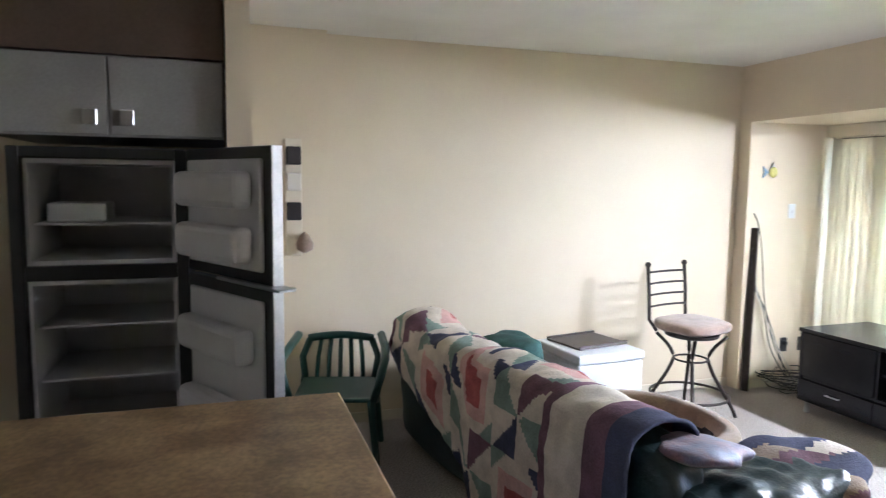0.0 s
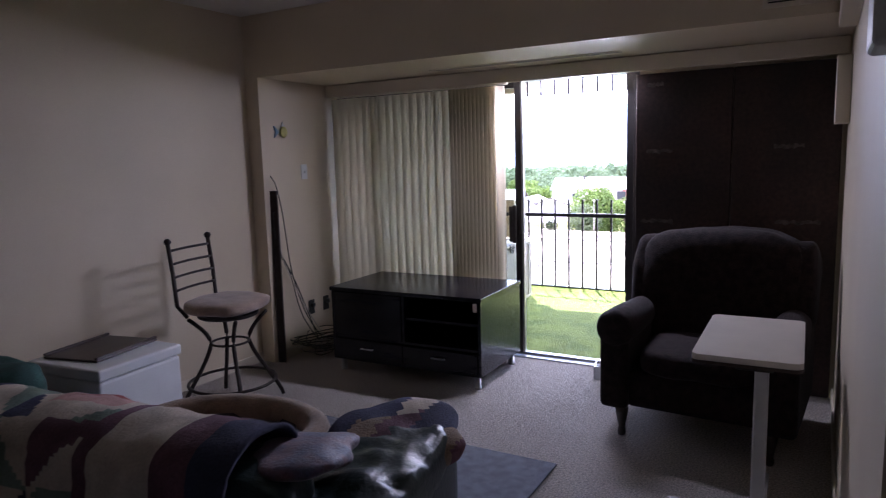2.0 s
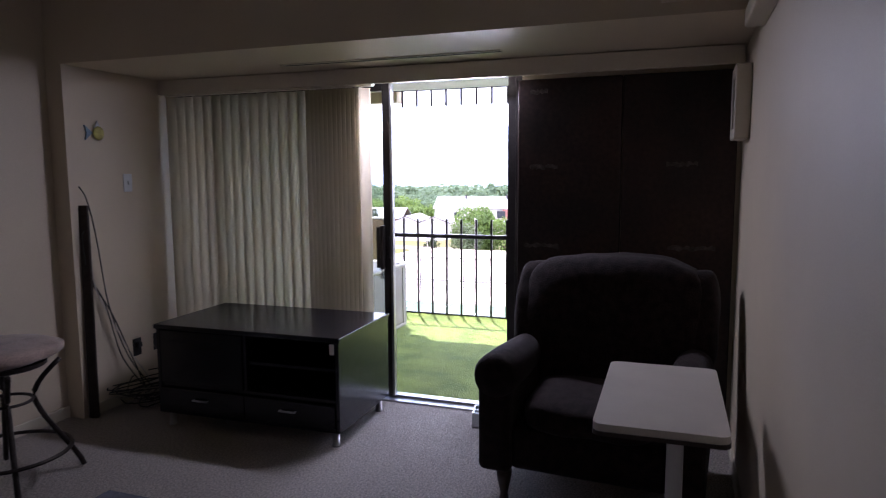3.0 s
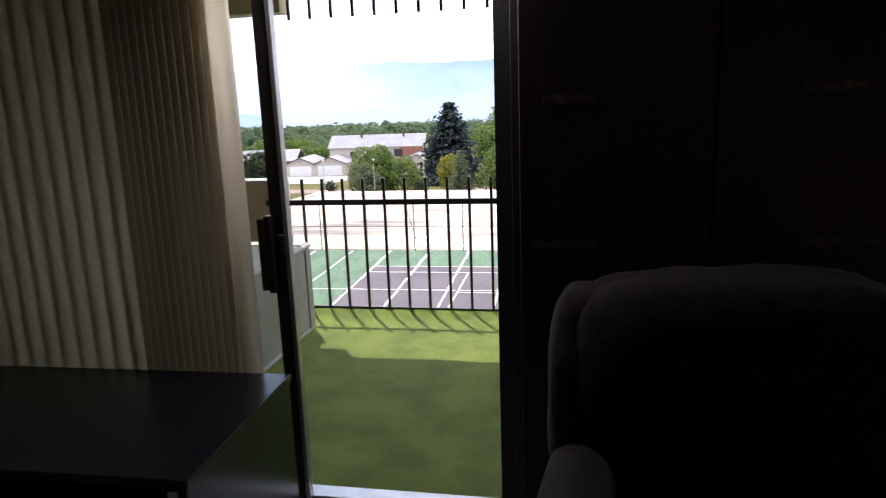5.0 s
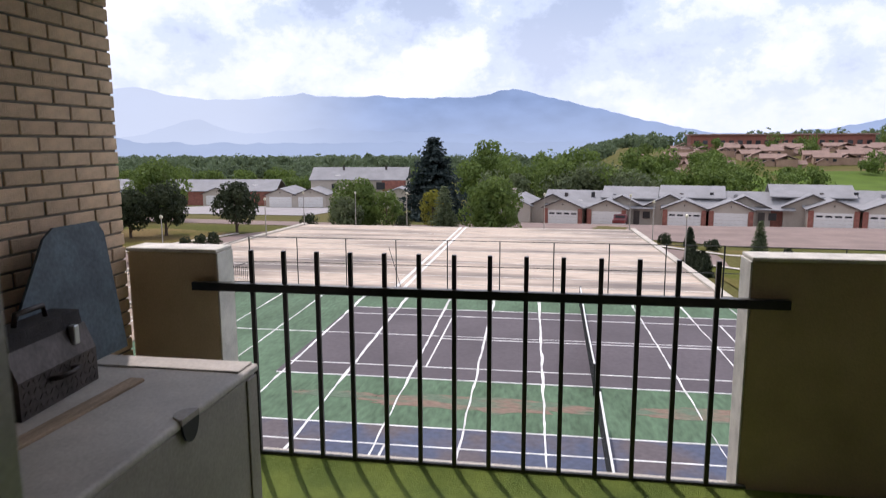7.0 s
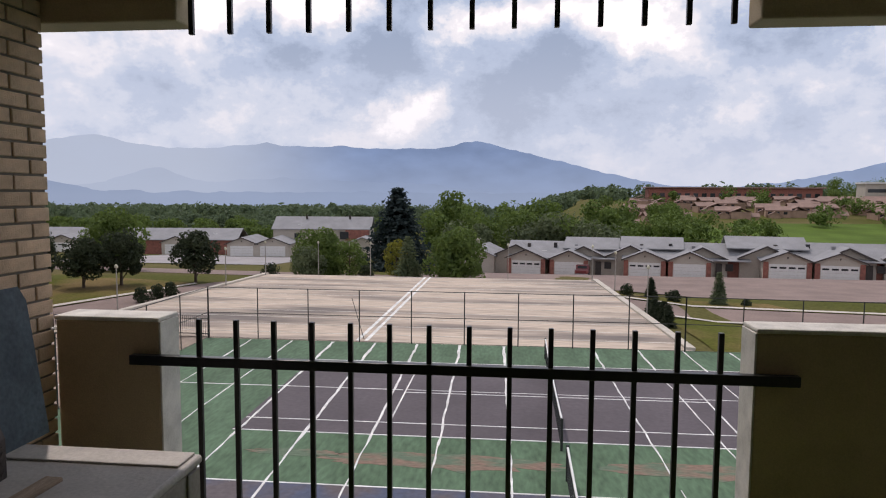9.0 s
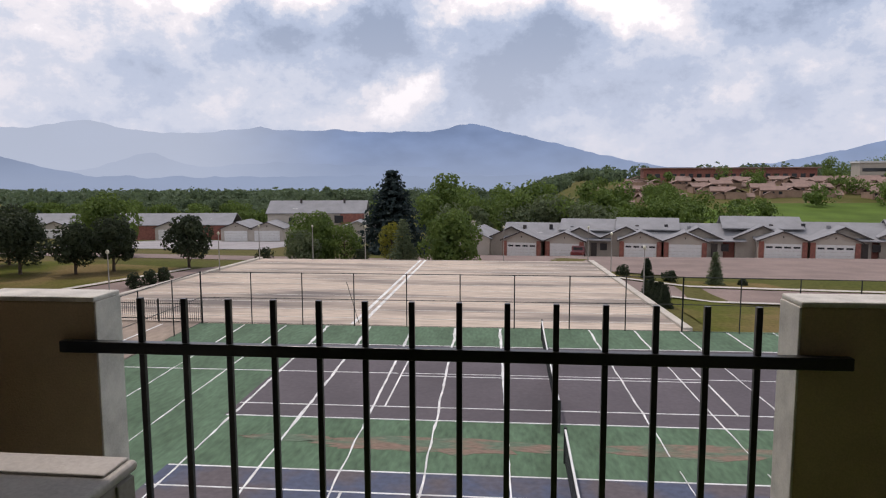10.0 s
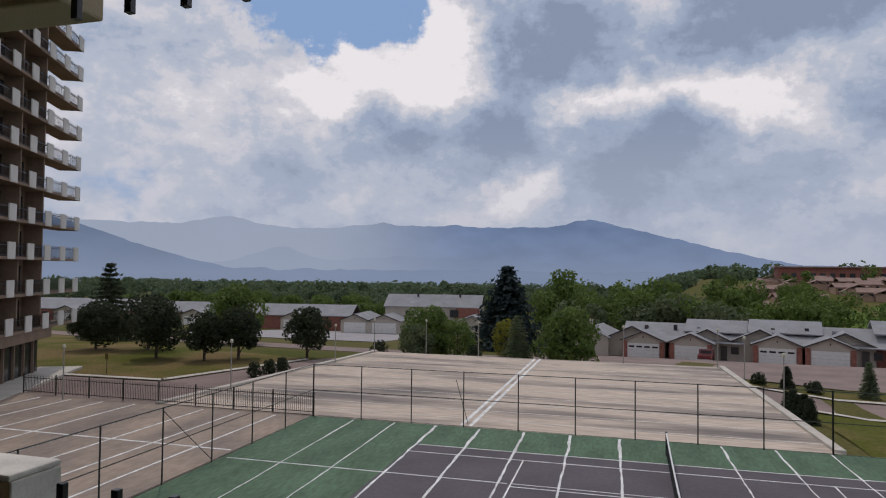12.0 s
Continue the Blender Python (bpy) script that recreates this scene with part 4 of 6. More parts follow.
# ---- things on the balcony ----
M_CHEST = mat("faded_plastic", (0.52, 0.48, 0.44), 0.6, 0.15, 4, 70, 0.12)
# darker copy of the lid plastic: shade on the box's sides put into colour
M_CHEST_SHADE = mat("plastic_shade", (0.33, 0.30, 0.27), 0.6, 0.15, 4, 70, 0.12)
M_DIAMOND = mat("tread_aluminium", (0.085, 0.072, 0.068), 0.5, 0.35, 8, 60, 0.2, metal=0.5)
M_SLATE = mat("blue_grey_board", (0.10, 0.135, 0.165), 0.7, 0.3, 5, 60, 0.2)
M_STICK = mat("weathered_wood", (0.38, 0.28, 0.20), 0.85, 0.3, 6, 60, 0.3, stretch=(8, 1, 8))
db = thing("deck_box", (-3.69, 1.46, 0.002), "pale grey plastic deck storage box on the balcony", "storage box")
part("body", box(B(), (-0.355, -0.625, 0.03), (0.352, 0.618, 0.58), 0.012, 3), M_CHEST_SHADE, db)
part("skirt", box(B(), (-0.36, -0.62, 0.0), (0.355, 0.615, 0.03), 0.008, 2), M_CHEST, db)
part("lid", box(B(), (-0.37, -0.64, 0.581), (0.362, 0.632, 0.613), 0.013, 3), M_CHEST, db)
part("lid_rim", box(B(), (-0.36, 0.50, 0.6135), (0.34, 0.62, 0.622), 0.004, 2), M_CHEST, db)
part("corner_post", box(B(), (0.3525, 0.53, 0.03), (0.360, 0.612, 0.575), 0.003, 1), M_CHEST_SHADE, db)
# flat half-disc in the darker plastic draws the scoop's shade
part("latch_scoop_shade", prism(B(), [(0.369 - 0.055 * math.cos(a), 0.10 + 0.052 * math.sin(a)) for a in (radians(-90 + 15 * i) for i in range(13))], 0.598, 0.619), M_CHEST_SHADE, db, "flat darker half-disc drawing a shaded scoop in the lid's edge")
part("latch", prism(B(), [(0.10 + 0.05 * math.sin(a), 0.60 - 0.075 * math.cos(a)) for a in (radians(-90 + 15 * i) for i in range(13))], 0.362, 0.369, "x"), M_SLOT, db, "dark plastic latch")
tb = thing("tool_box", (-3.93, 1.62, 0.614), "silver tread-plate tool box with dark handles", "tool box", turn=4)
bm = prism(B(), ((-0.09, 0.0), (0.09, 0.0), (0.09, 0.11), (0.055, 0.19), (-0.055, 0.19), (-0.09, 0.11)), -0.21, 0.21, "y")
tb.scale = (1.05, 0.97, 1.17)
part("body", bm, M_DIAMOND, tb)
bm = B()
for i in range(15):
    for j in range(4):
        box(bm, (-0.008, -0.0025, -0.001), (0.008, 0.0025, 0.001), m=pose(0.0915, -0.19 + i * 0.027, 0.018 + j * 0.026, 0, 90, 0) @ pose(0, 0, 0, 0, 0, 45 if (i + j) % 2 else -45))
part("tread_pattern", bm, M_DIAMOND, tb)
part("lid", prism(B(), ((-0.058, 0.191), (0.058, 0.191), (0.05, 0.235), (-0.05, 0.235)), -0.19, 0.19, "y"), M_DARKCL, tb)
part("handle", tube(B(), ((0.093, -0.06, 0.08), (0.125, -0.055, 0.085), (0.13, 0.0, 0.085), (0.125, 0.055, 0.085), (0.093, 0.06, 0.08)), 0.008, 8), M_IRON, tb, smooth=True)
part("top_handle", tube(B(), ((0, -0.08, 0.235), (0, -0.07, 0.27), (0, 0.07, 0.27), (0, 0.08, 0.235)), 0.009, 8), M_IRON, tb, smooth=True)
part("clasp", box(B(), (0.06, 0.10, 0.14), (0.085, 0.13, 0.20), 0.003, 1), M_METAL, tb)
wd = tagged(put("wood_lath", box(B(), (-0.03, -0.33, 0.0), (0.03, 0.33, 0.014), 0.003, 1), M_STICK), "weathered wooden lath lying on the deck box", "wood lath")
wd.matrix_world = pose(-3.70, 1.50, 0.614, 0, 0, -2)
bl = tagged(put("leaning_board", prism(B(), ((-0.44, 0.0), (0.22, 0.0), (0.22, 0.50), (0.19, 0.555), (-0.06, 0.555), (-0.12, 0.52), (-0.44, 0.10)), -0.006, 0.006, "x"), M_SLATE), "blue-grey board leaning on the brick wall", "board")
bl.matrix_world = pose(-3.985, 1.98, 0.6225, 0, -8, 0)
kb = thing("black_crate", (-1.50, 0.42, 0.002), "low black plastic crate by the door jamb", "crate", turn=8)
part("crate_wall", box(box(box(box(B(), (-0.13, -0.16, 0.0), (0.13, -0.148, 0.26), 0.003, 1), (-0.13, 0.148, 0.0), (0.13, 0.16, 0.26), 0.003, 1), (-0.13, -0.147, 0.0), (-0.118, 0.147, 0.26), 0.003, 1), (0.118, -0.147, 0.0), (0.13, 0.147, 0.26), 0.003, 1), M_FRIDGE, kb)
part("crate_base", box(B(), (-0.117, -0.146, 0.01), (0.117, 0.146, 0.02)), M_FRIDGE, kb)


# ---- the ground outside ----
def smooth(a, b, v):
    t = min(1.0, max(0.0, (v - a) / (b - a)))
    return t * t * (3 - 2 * t)


def gh(x, y):
    """Height of the land: level by the courts, falling away to the houses, with a hill to the right."""
    z = -7.3 - 0.068 * max(0.0, min(y, 150.0) - 62.0) - 0.9 * smooth(3, 14, x) * smooth(40, 52, y) * (1 - smooth(70, 95, y)) - 1.2 * smooth(86, 110, y) * smooth(-22, -10, x) - 10.0 * smooth(190, 700, y) * (1 - smooth(-10, 60, x)) - 50.0 * smooth(500, 2500, y)
    hill = smooth(15, 60, x) * smooth(150, 330, y)
    z += hill * 8.3 + smooth(20, 60, x) * smooth(128, 170, y) * 3.2
    return z


M_GRASS = mat("grass", (0.075, 0.082, 0.020), 0.95, 0.4, 0.05, 3.0, 0.4, spec=0.04, col2=(0.125, 0.105, 0.045))
M_LAWN = mat("lawn", (0.085, 0.092, 0.018), 0.95, 0.35, 0.13, 4.0, 0.4, spec=0.05, col2=(0.165, 0.120, 0.052), blend=(0.42, 0.62))
M_ROAD = mat("pinkish_road", (0.235, 0.178, 0.158), 0.9, 0.15, 0.3, 6, 0.2, spec=0.15)
M_ASPH = mat("grey_drive", (0.30, 0.28, 0.28), 0.9, 0.15, 0.3, 6, 0.2)
M_KERB = mat("kerb_concrete", (0.50, 0.46, 0.40), 0.9, 0.12, 0.8, 8, 0.2)
M_DECK = mat("deck_concrete", (0.50, 0.41, 0.33), 0.9, 0.35, 0.16, 2.2, 0.15, col2=(0.17, 0.145, 0.13), stretch=(0.3, 1.7, 1), blend=(0.36, 0.52))
M_LOT = mat("lot_concrete", (0.36, 0.28, 0.215), 0.9, 0.25, 0.25, 3, 0.15, col2=(0.20, 0.16, 0.135), stretch=(1.3, 0.5, 1))
M_COURTG = mat("court_green", (0.085, 0.155, 0.088), 0.85, 0.4, 0.5, 4, 0.15, col2=(0.055, 0.105, 0.055), stretch=(1.6, 0.45, 1))
M_COURTP = mat("court_purple", (0.085, 0.070, 0.080), 0.8, 0.2, 0.3, 5, 0.15)
M_COURTB = mat("court_blue", (0.060, 0.075, 0.125), 0.8, 0.3, 0.45, 5, 0.15, col2=(0.095, 0.078, 0.085), blend=(0.42, 0.56))
M_RUST = mat("court_worn", (0.10, 0.145, 0.095), 0.9, 0.4, 1.2, 8, 0.2, col2=(0.20, 0.135, 0.10), stretch=(0.5, 1.5, 1), blend=(0.42, 0.58))
M_LINE = mat("line_paint", (0.72, 0.72, 0.70), 0.8, 0.25, 1.5, 14, 0.1)
M_LINEF = mat("line_faded", (0.58, 0.55, 0.50), 0.85, 0.3, 0.8, 10, 0.1)


def sheet(name, xs, ys, f, material):
    nx = len(xs)
    vs = [(x, y, f(x, y)) for y in ys for x in xs]
    fs = [(j * nx + i, j * nx + i + 1, (j + 1) * nx + i + 1, (j + 1) * nx + i) for j in range(len(ys) - 1) for i in range(nx - 1)]
    me = bpy.data.meshes.new(name)
    me.from_pydata(vs, [], fs)
    me.materials.append(material)
    me.polygons.foreach_set("use_smooth", [True] * len(me.polygons))
    return new(name, me)


xs = [s * (4 * k + 0.012 * (4 * k) ** 2.25) for s in (-1,) for k in range(60, 0, -1)] + [4 * k + 0.012 * (4 * k) ** 2.25 for k in range(61)]
ys = [-120 + 20 * k for k in range(6)] + [-4, 20, 36] + [40 + 5 * k + 0.004 * (5 * k) ** 2 for k in range(150)]
tagged(sheet("ground", xs, ys, gh, M_GRASS), "dry green grass land falling away to the houses", "ground", kind="structure")


def drape(name, quad, material, dz, label, category, n=14):
    """A strip of paving with four corners, laid over the land."""
    a, b_, c, d = (Vector((*p, 0)) for p in quad)
    vs, fs = [], []
    for j in range(n + 1):
        for i in range(n + 1):
            p = a.lerp(b_, i / n).lerp(d.lerp(c, i / n), j / n)
            vs.append((p.x, p.y, gh(p.x, p.y) + dz))
    fs = [(j * (n + 1) + i, j * (n + 1) + i + 1, (j + 1) * (n + 1) + i + 1, (j + 1) * (n + 1) + i) for j in range(n) for i in range(n)]
    me = bpy.data.meshes.new(name)
    me.from_pydata(vs, [], fs)
    me.materials.append(material)
    return tagged(new(name, me), label, category, kind="structure")


drape("road_1", ((-75, 38), (-31, 38), (-31, 46), (-75, 44)), M_ROAD, 0.05, "pinkish concrete drive behind the iron fence", "road")
drape("road_2", ((-37, 45), (-31, 45), (-28.5, 66), (-32, 60)), M_ROAD, 0.06, "pinkish concrete drive beside the parking deck", "road")
drape("road_3", ((-120, 88), (-16, 71), (-16, 79), (-120, 97)), M_ROAD, 0.05, "pale road crossing in front of the houses", "road")
drape("road_4", ((-80, 100), (-40, 100), (-44, 142), (-80, 145)), M_ASPH, 0.09, "grey driveway in front of the garages", "driveway")
drape("road_5", ((7, 52.5), (90, 44), (90, 49.5), (7, 59)), M_ROAD, 0.06, "pinkish concrete road beside the lawn", "road")
drape("road_6", ((-14, 68.5), (90, 61.5), (90, 100), (-14, 116)), M_ROAD, 0.05, "broad pinkish concrete forecourt of the garages", "road")
drape("kerb_1", ((7, 51.8), (90, 43.4), (90, 44), (7, 52.5)), M_KERB, 0.16, "pale concrete kerb along the road", "kerb")
drape("kerb_2", ((7, 59), (90, 49.5), (90, 50.2), (7, 59.8)), M_KERB, 0.16, "pale concrete kerb along the road", "kerb")
drape("kerb_3", ((-75, 44), (-37, 45.2), (-37, 45.9), (-75, 44.7)), M_KERB, 0.16, "pale concrete kerb along the lawn", "kerb")
drape("kerb_4", ((-37, 45.2), (-32, 60), (-32.6, 60.4), (-37.6, 45.9)), M_KERB, 0.16, "pale concrete kerb along the lawn", "kerb")
drape("lawn_1", ((-95, 44.8), (-37.8, 46), (-32.8, 61), (-95, 86)), M_LAWN, 0.03, "patchy lawn under the pine trees", "lawn")
drape("lawn_2", ((6.6, 59.8), (21, 58.3), (20, 61.0), (6.0, 63.2)), M_LAWN, 0.12, "strip of lawn with small shrubs", "lawn")
drape("lawn_3", ((9, 36), (90, 30), (90, 43.4), (9, 51.6)), M_LAWN, 0.04, "mown lawn beyond the court fence", "lawn")
drape("lawn_4", ((30, 118), (190, 100), (260, 236), (20, 226)), mat("field_grass", (0.085, 0.135, 0.024), 0.95, 0.2, 0.1, 4, 0.3, spec=0.08), 0.1, "bright green playing field", "field")

# ---- parking deck and courts ----
ZC = -7.1
deck = thing("parking_deck", (-11, 52, ZC), "pale tan concrete parking deck with painted stall lines", "parking deck", kind="structure")
part("slab", prism(B(), ((-20.0, -14.6), (18.6, -14.6), (16.8, 15.6), (-17.2, 15.6)), -2.2, 0.0), M_DECK, deck)
for sx, (a, b_) in ((1, ((18.55, -14.2), (16.75, 15.6))), (-1, ((-20.0, -14.6), (-17.2, 15.6)))):
    part("edge_kerb", prism(B(), ((a[0] - 0.25, a[1]), (a[0] + 0.25, a[1]), (b_[0] + 0.25, b_[1]), (b_[0] - 0.25, b_[1])), -0.5, 0.14), M_KERB, deck)
for k in range(12):
    y = -12.6 + k * 2.5
    w = 18.4 - (y + 14.6) * 0.0596
    part("stall_line", box(B(), (-18.8 + (y + 14.6) * 0.09, y - 0.06, 0.002), (w, y + 0.06, 0.012)), M_LINEF, deck)
for dx in (-0.32, 0.2):
    part("centre_line", box(B(), (dx - 0.11, -14.3, 0.003), (dx + 0.11, 15.4, 0.016)), M_LINE, deck)
lot = thing("parking_lot", (-34, 20, ZC), "brown concrete parking lot with white stall lines", "parking lot", kind="structure")
part("slab", box(B(), (-40, -30, -0.6), (13.75, 17.6, 0.0)), M_LOT, lot)
for k in range(11):
    x = 11.6 - 2.45 * k
    part("stall_line", prism(B(), ((x - 0.06, -14.0), (x + 0.06, -14.0), (x + 0.06 - 0.02 * k, 16.8), (x - 0.06 - 0.02 * k, 16.8)), 0.002, 0.012), M_LINE, lot)
part("cross_line", box(B(), (-26, 9.25, 0.002), (13.5, 9.4, 0.013)), M_LINE, lot)

court = thing("tennis_court", (-0.55, 29.0, ZC), "worn green and purple tennis court with old white stall lines", "tennis court", kind="structure", turn=0.6)
part("surround", box(B(), (-19.65, -28.0, -0.5), (34, 8.45, 0.002)), M_COURTG, court, "faded green court surround")
part("playing_area", box(B(), (-11.95, -6.15, 0.003), (11.95, 4.2, 0.012)), M_COURTP, court, "dark purple playing area")
part("playing_area", box(B(), (-11.95, -20.65, 0.003), (11.95, -10.3, 0.012)), M_COURTB, court, "blotchy blue and purple playing area")


def line(x0, y0, x1, y1, w=0.06, m=M_LINE, z=0.02):
    if x0 == x1:
        part("line", box(B(), (x0 - w / 2, y0, 0.004), (x0 + w / 2, y1, z)), m, court)
    else:
        part("line", box(B(), (x0, y0 - w / 2, 0.004), (x1, y0 + w / 2, z)), m, court)


for oy in (-0.98, -15.48):
    for dy in (-5.15, 5.15, -3.85, 3.85):
        line(-11.9, oy + dy, 11.9, oy + dy, 0.07)
    for dx in (-6.35, 6.35):
        line(dx, oy - 3.85, dx, oy + 3.85, 0.07)
    line(-6.35, oy, 6.35, oy, 0.07)
line(-19.4, -0.62, -6.5, -0.62, 0.08, z=0.016)
line(-6.3, -0.6, 30, -0.6, 0.06, z=0.016)
rng = random.Random(3)


def ragged(x, y0, y1, w):
    """A patched, uneven white stripe."""
    bm = B()
    n = int((y1 - y0) / 0.35)
    L_, R_ = [], []
    for i in range(n + 1):
        y = y0 + (y1 - y0) * i / n
        o = 0.05 * noise.noise(Vector((x, y * 0.8, 0))) - 0.02 * (y - 7.5)
        ww = 0.75 * w * (0.55 + 0.75 * rng.random()) * (1.0 if y > 4.2 else 0.62 if y > -7 else 0.4)
        L_.append((x + o - ww / 2, y)), R_.append((x + o + ww / 2, y))
    prism(bm, L_ + R_[::-1], 0.004, 0.026)
    part("stripe", bm, M_LINE, court, "ragged white stripe")


for k, w in ((-7, 0.1), (-6, 0.12), (-5, 0.22), (-4, 0.24), (-3, 0.2), (-2, 0.2), (-1, 0.22), (1, 0.14), (2, 0.12), (3, 0.1), (4, 0.12), (5, 0.1), (6, 0.1)):
    ragged(0.33 + k * 2.45 - 0.02, -13.4 if k < 1 else -8.6, 8.2, w)
for k in (1, 2):
    ragged(0.33 + k * 2.45, -13.2, -9.6, 0.09)
for cx, cy, w, d in ((-4, -8.3, 8, 0.6), (4, -8.2, 6, 0.55), (-9, -8.0, 3, 0.3), (11, -8.5, 6, 0.5)):
    bm = B()
    prism(bm, [(cx + math.cos(2 * math.pi * i / 40) * w * 0.5 * (1 + 0.45 * noise.noise(Vector((i * 0.7, cx, 0)))), cy + math.sin(2 * math.pi * i / 40) * d * (1 + 0.7 * noise.noise(Vector((i * 0.9, cy, 3))))) for i in range(40)], 0.003, 0.008)
    part("worn_patch", bm, M_RUST, court, "brown worn patch")
M_NET = mat("net_black", (0.012, 0.014, 0.014), 0.8, 0.3, 2, 30, 0)
M_TAPE = mat("net_tape", (0.75, 0.75, 0.73), 0.7, 0.1, 2, 30, 0)
M_POST = mat("fence_post", (0.035, 0.038, 0.036), 0.5, 0.2, 3, 30, 0.05, metal=0.4)
for oy in (28.4, 13.4):
    net = thing("tennis_net", (-0.6, oy, ZC), "black tennis net with a white top band", "tennis net", group="tennis nets")
    for sy in (-6.3, 6.3):
        part("post", rod(B(), (0, sy, 0), (0, sy, 1.12), 0.045), M_POST, net)
    bm = B()
    for i in range(64):
        y = -6.25 + i * 0.1984
        sag = 0.15 * (1 - (y / 6.3) ** 2)
        box(bm, (-0.006, y - 0.006, 0.03), (0.006, y + 0.006, 1.06 - sag))
    for i in range(12):
        for j in range(8):
            y0, y1 = -6.25 + j * 1.5625, -6.25 + (j + 1) * 1.5625
            tube(bm, ((0, y0, 0.05 + 0.078 * i * (1 - 0.14 * (1 - (y0 / 6.3) ** 2))), (0, y1, 0.05 + 0.078 * i * (1 - 0.14 * (1 - (y1 / 6.3) ** 2)))), 0.006, 4)
    part("mesh", bm, M_NET, net)
    bm = B()
    tube(bm, [(0, -6.3 + 0.7 * i, 1.05 - 0.15 * (1 - ((-6.3 + 0.7 * i) / 6.3) ** 2)) for i in range(19)], 0.035, 6)
    part("top_band", bm, M_TAPE, net)

# ---- fences ----
cf = thing("chain_link_fence", (-20.2, 37.3, ZC), "tall dark chain-link court fence with thin posts", "fence")


def fence_run(ax, ay, bx, by, step, h):
    L_ = math.hypot(bx - ax, by - ay)
    n = round(L_ / step)
    for i in range(n + 1):
        x, y = ax + (bx - ax) * i / n, ay + (by - ay) * i / n
        part("post", rod(B(), (x, y, -0.02), (x, y, h), 0.045 if i in (0, n) else 0.032, seg=8), M_POST, cf)
    for z in (h - 0.03, h * 0.5):
        part("rail", rod(B(), (ax, ay, z), (bx, by, z), 0.022, seg=6), M_POST, cf)
    bm = B()
    rod(bm, (ax, ay, 0.05), (bx, by, 0.05), 0.012, seg=4)
    part("bottom_wire", bm, M_POST, cf)


fence_run(0, 0, 27.3, 0, 3.03, 3.05)
fence_run(27.3, 0, 54, -1.5, 3.1, 3.05)
fence_run(0, 0, 0, -33, 3.3, 3.05)
part("brace", rod(B(), (0, -9.9, 0.1), (0, -13.2, 2.9), 0.018, seg=6), M_POST, cf)
part("brace", rod(B(), (9.3, 0.3, 0.1), (8.6, 0.3, 2.5), 0.018, seg=6), M_POST, cf)
ir = thing("iron_fence", (-42, 37.6, ZC), "low black iron picket fence round the parking lot", "fence")
for i in range(9):
    part("post", box(B(), (i * 2.71 - 0.035, -0.035, 0), (i * 2.71 + 0.035, 0.035, 1.35), 0.005, 1), M_POST, ir)
for z in (0.15, 1.05):
    part("rail", box(B(), (0, -0.018, z), (21.7, 0.018, z + 0.04)), M_POST, ir)
bm = B()
for i in range(170):
    box(bm, (i * 0.1276, -0.009, 0.06), (i * 0.1276 + 0.018, 0.009, 1.25))
tagged(part("picket", bm, M_POST, ir), kind="stuff")
M_LAMP = mat("lamp_pole", (0.30, 0.28, 0.25), 0.5, 0.1, 3, 30, 0)
M_GLOBE = mat("lamp_globe", (0.5, 0.48, 0.36), 0.3, 0.05, 3, 30, 0)
lamp0 = thing("street_lamp", (-37.7, 36.6, ZC), "slim pale lamp post with a small head", "street lamp", group="lamp posts")
part("pole", rod(B(), (0, 0, 0), (0, 0, 3.3), 0.05, 0.035), M_LAMP, lamp0)
part("head", lathe(B(), ((0.04, 3.3), (0.10, 3.34), (0.13, 3.42), (0.09, 3.54), (0.03, 3.58)), 10), M_GLOBE, lamp0)
for x, y, z in ((-29.6, 43.2, ZC), (-28.6, 58.5, ZC), (-28.0, 66.8, ZC), (-22.5, 67.3, ZC), (-17.0, 67.3, ZC), (-2.9, 67.3, ZC), (5.4, 67.0, ZC), (6.6, 60, ZC), (7.2, 48.5, ZC)):
    copy_thing(lamp0, pose(x, y, z))
sp = thing("sign_post", (-44.0, 47.3, gh(-44, 47.3)), "small green sign on a post in the lawn", "sign")
part("post", rod(B(), (0, 0, 0), (0, 0, 1.6), 0.03, seg=6), M_POST, sp)
part("plate", box(B(), (-0.16, -0.05, 1.2), (0.16, -0.035, 1.65), 0.004, 1), M_LAWN, sp)


# ---- trees ----
def leafmat(name, a, b_):
    m = mat(name, a, 0.75, 0.3, 0.9, 5.0, 0.0, col2=b_, spec=0.25)
    translucent(m, 0.22, tuple(c * 1.6 for c in a))
    return m


L_DECID = leafmat("leaf_green", (0.125, 0.180, 0.040), (0.055, 0.090, 0.024))
L_PINE = leafmat("pine_needles", (0.048, 0.062, 0.030), (0.022, 0.032, 0.018))
L_SPRUCE = leafmat("spruce_needles", (0.030, 0.048, 0.046), (0.016, 0.028, 0.028))
L_YELLOW = leafmat("yellow_leaf", (0.23, 0.22, 0.035), (0.15, 0.16, 0.03))
L_GREYGR = leafmat("grey_green_leaf", (0.14, 0.17, 0.085), (0.070, 0.095, 0.052))
# distance haze put into the leaf colour: greyer and bluer than near leaves
L_FAR_HAZY = leafmat("far_leaf_hazy", (0.12, 0.165, 0.085), (0.060, 0.088, 0.058))
M_BARK = mat("bark", (0.09, 0.065, 0.048), 0.9, 0.3, 3, 14, 0.6)


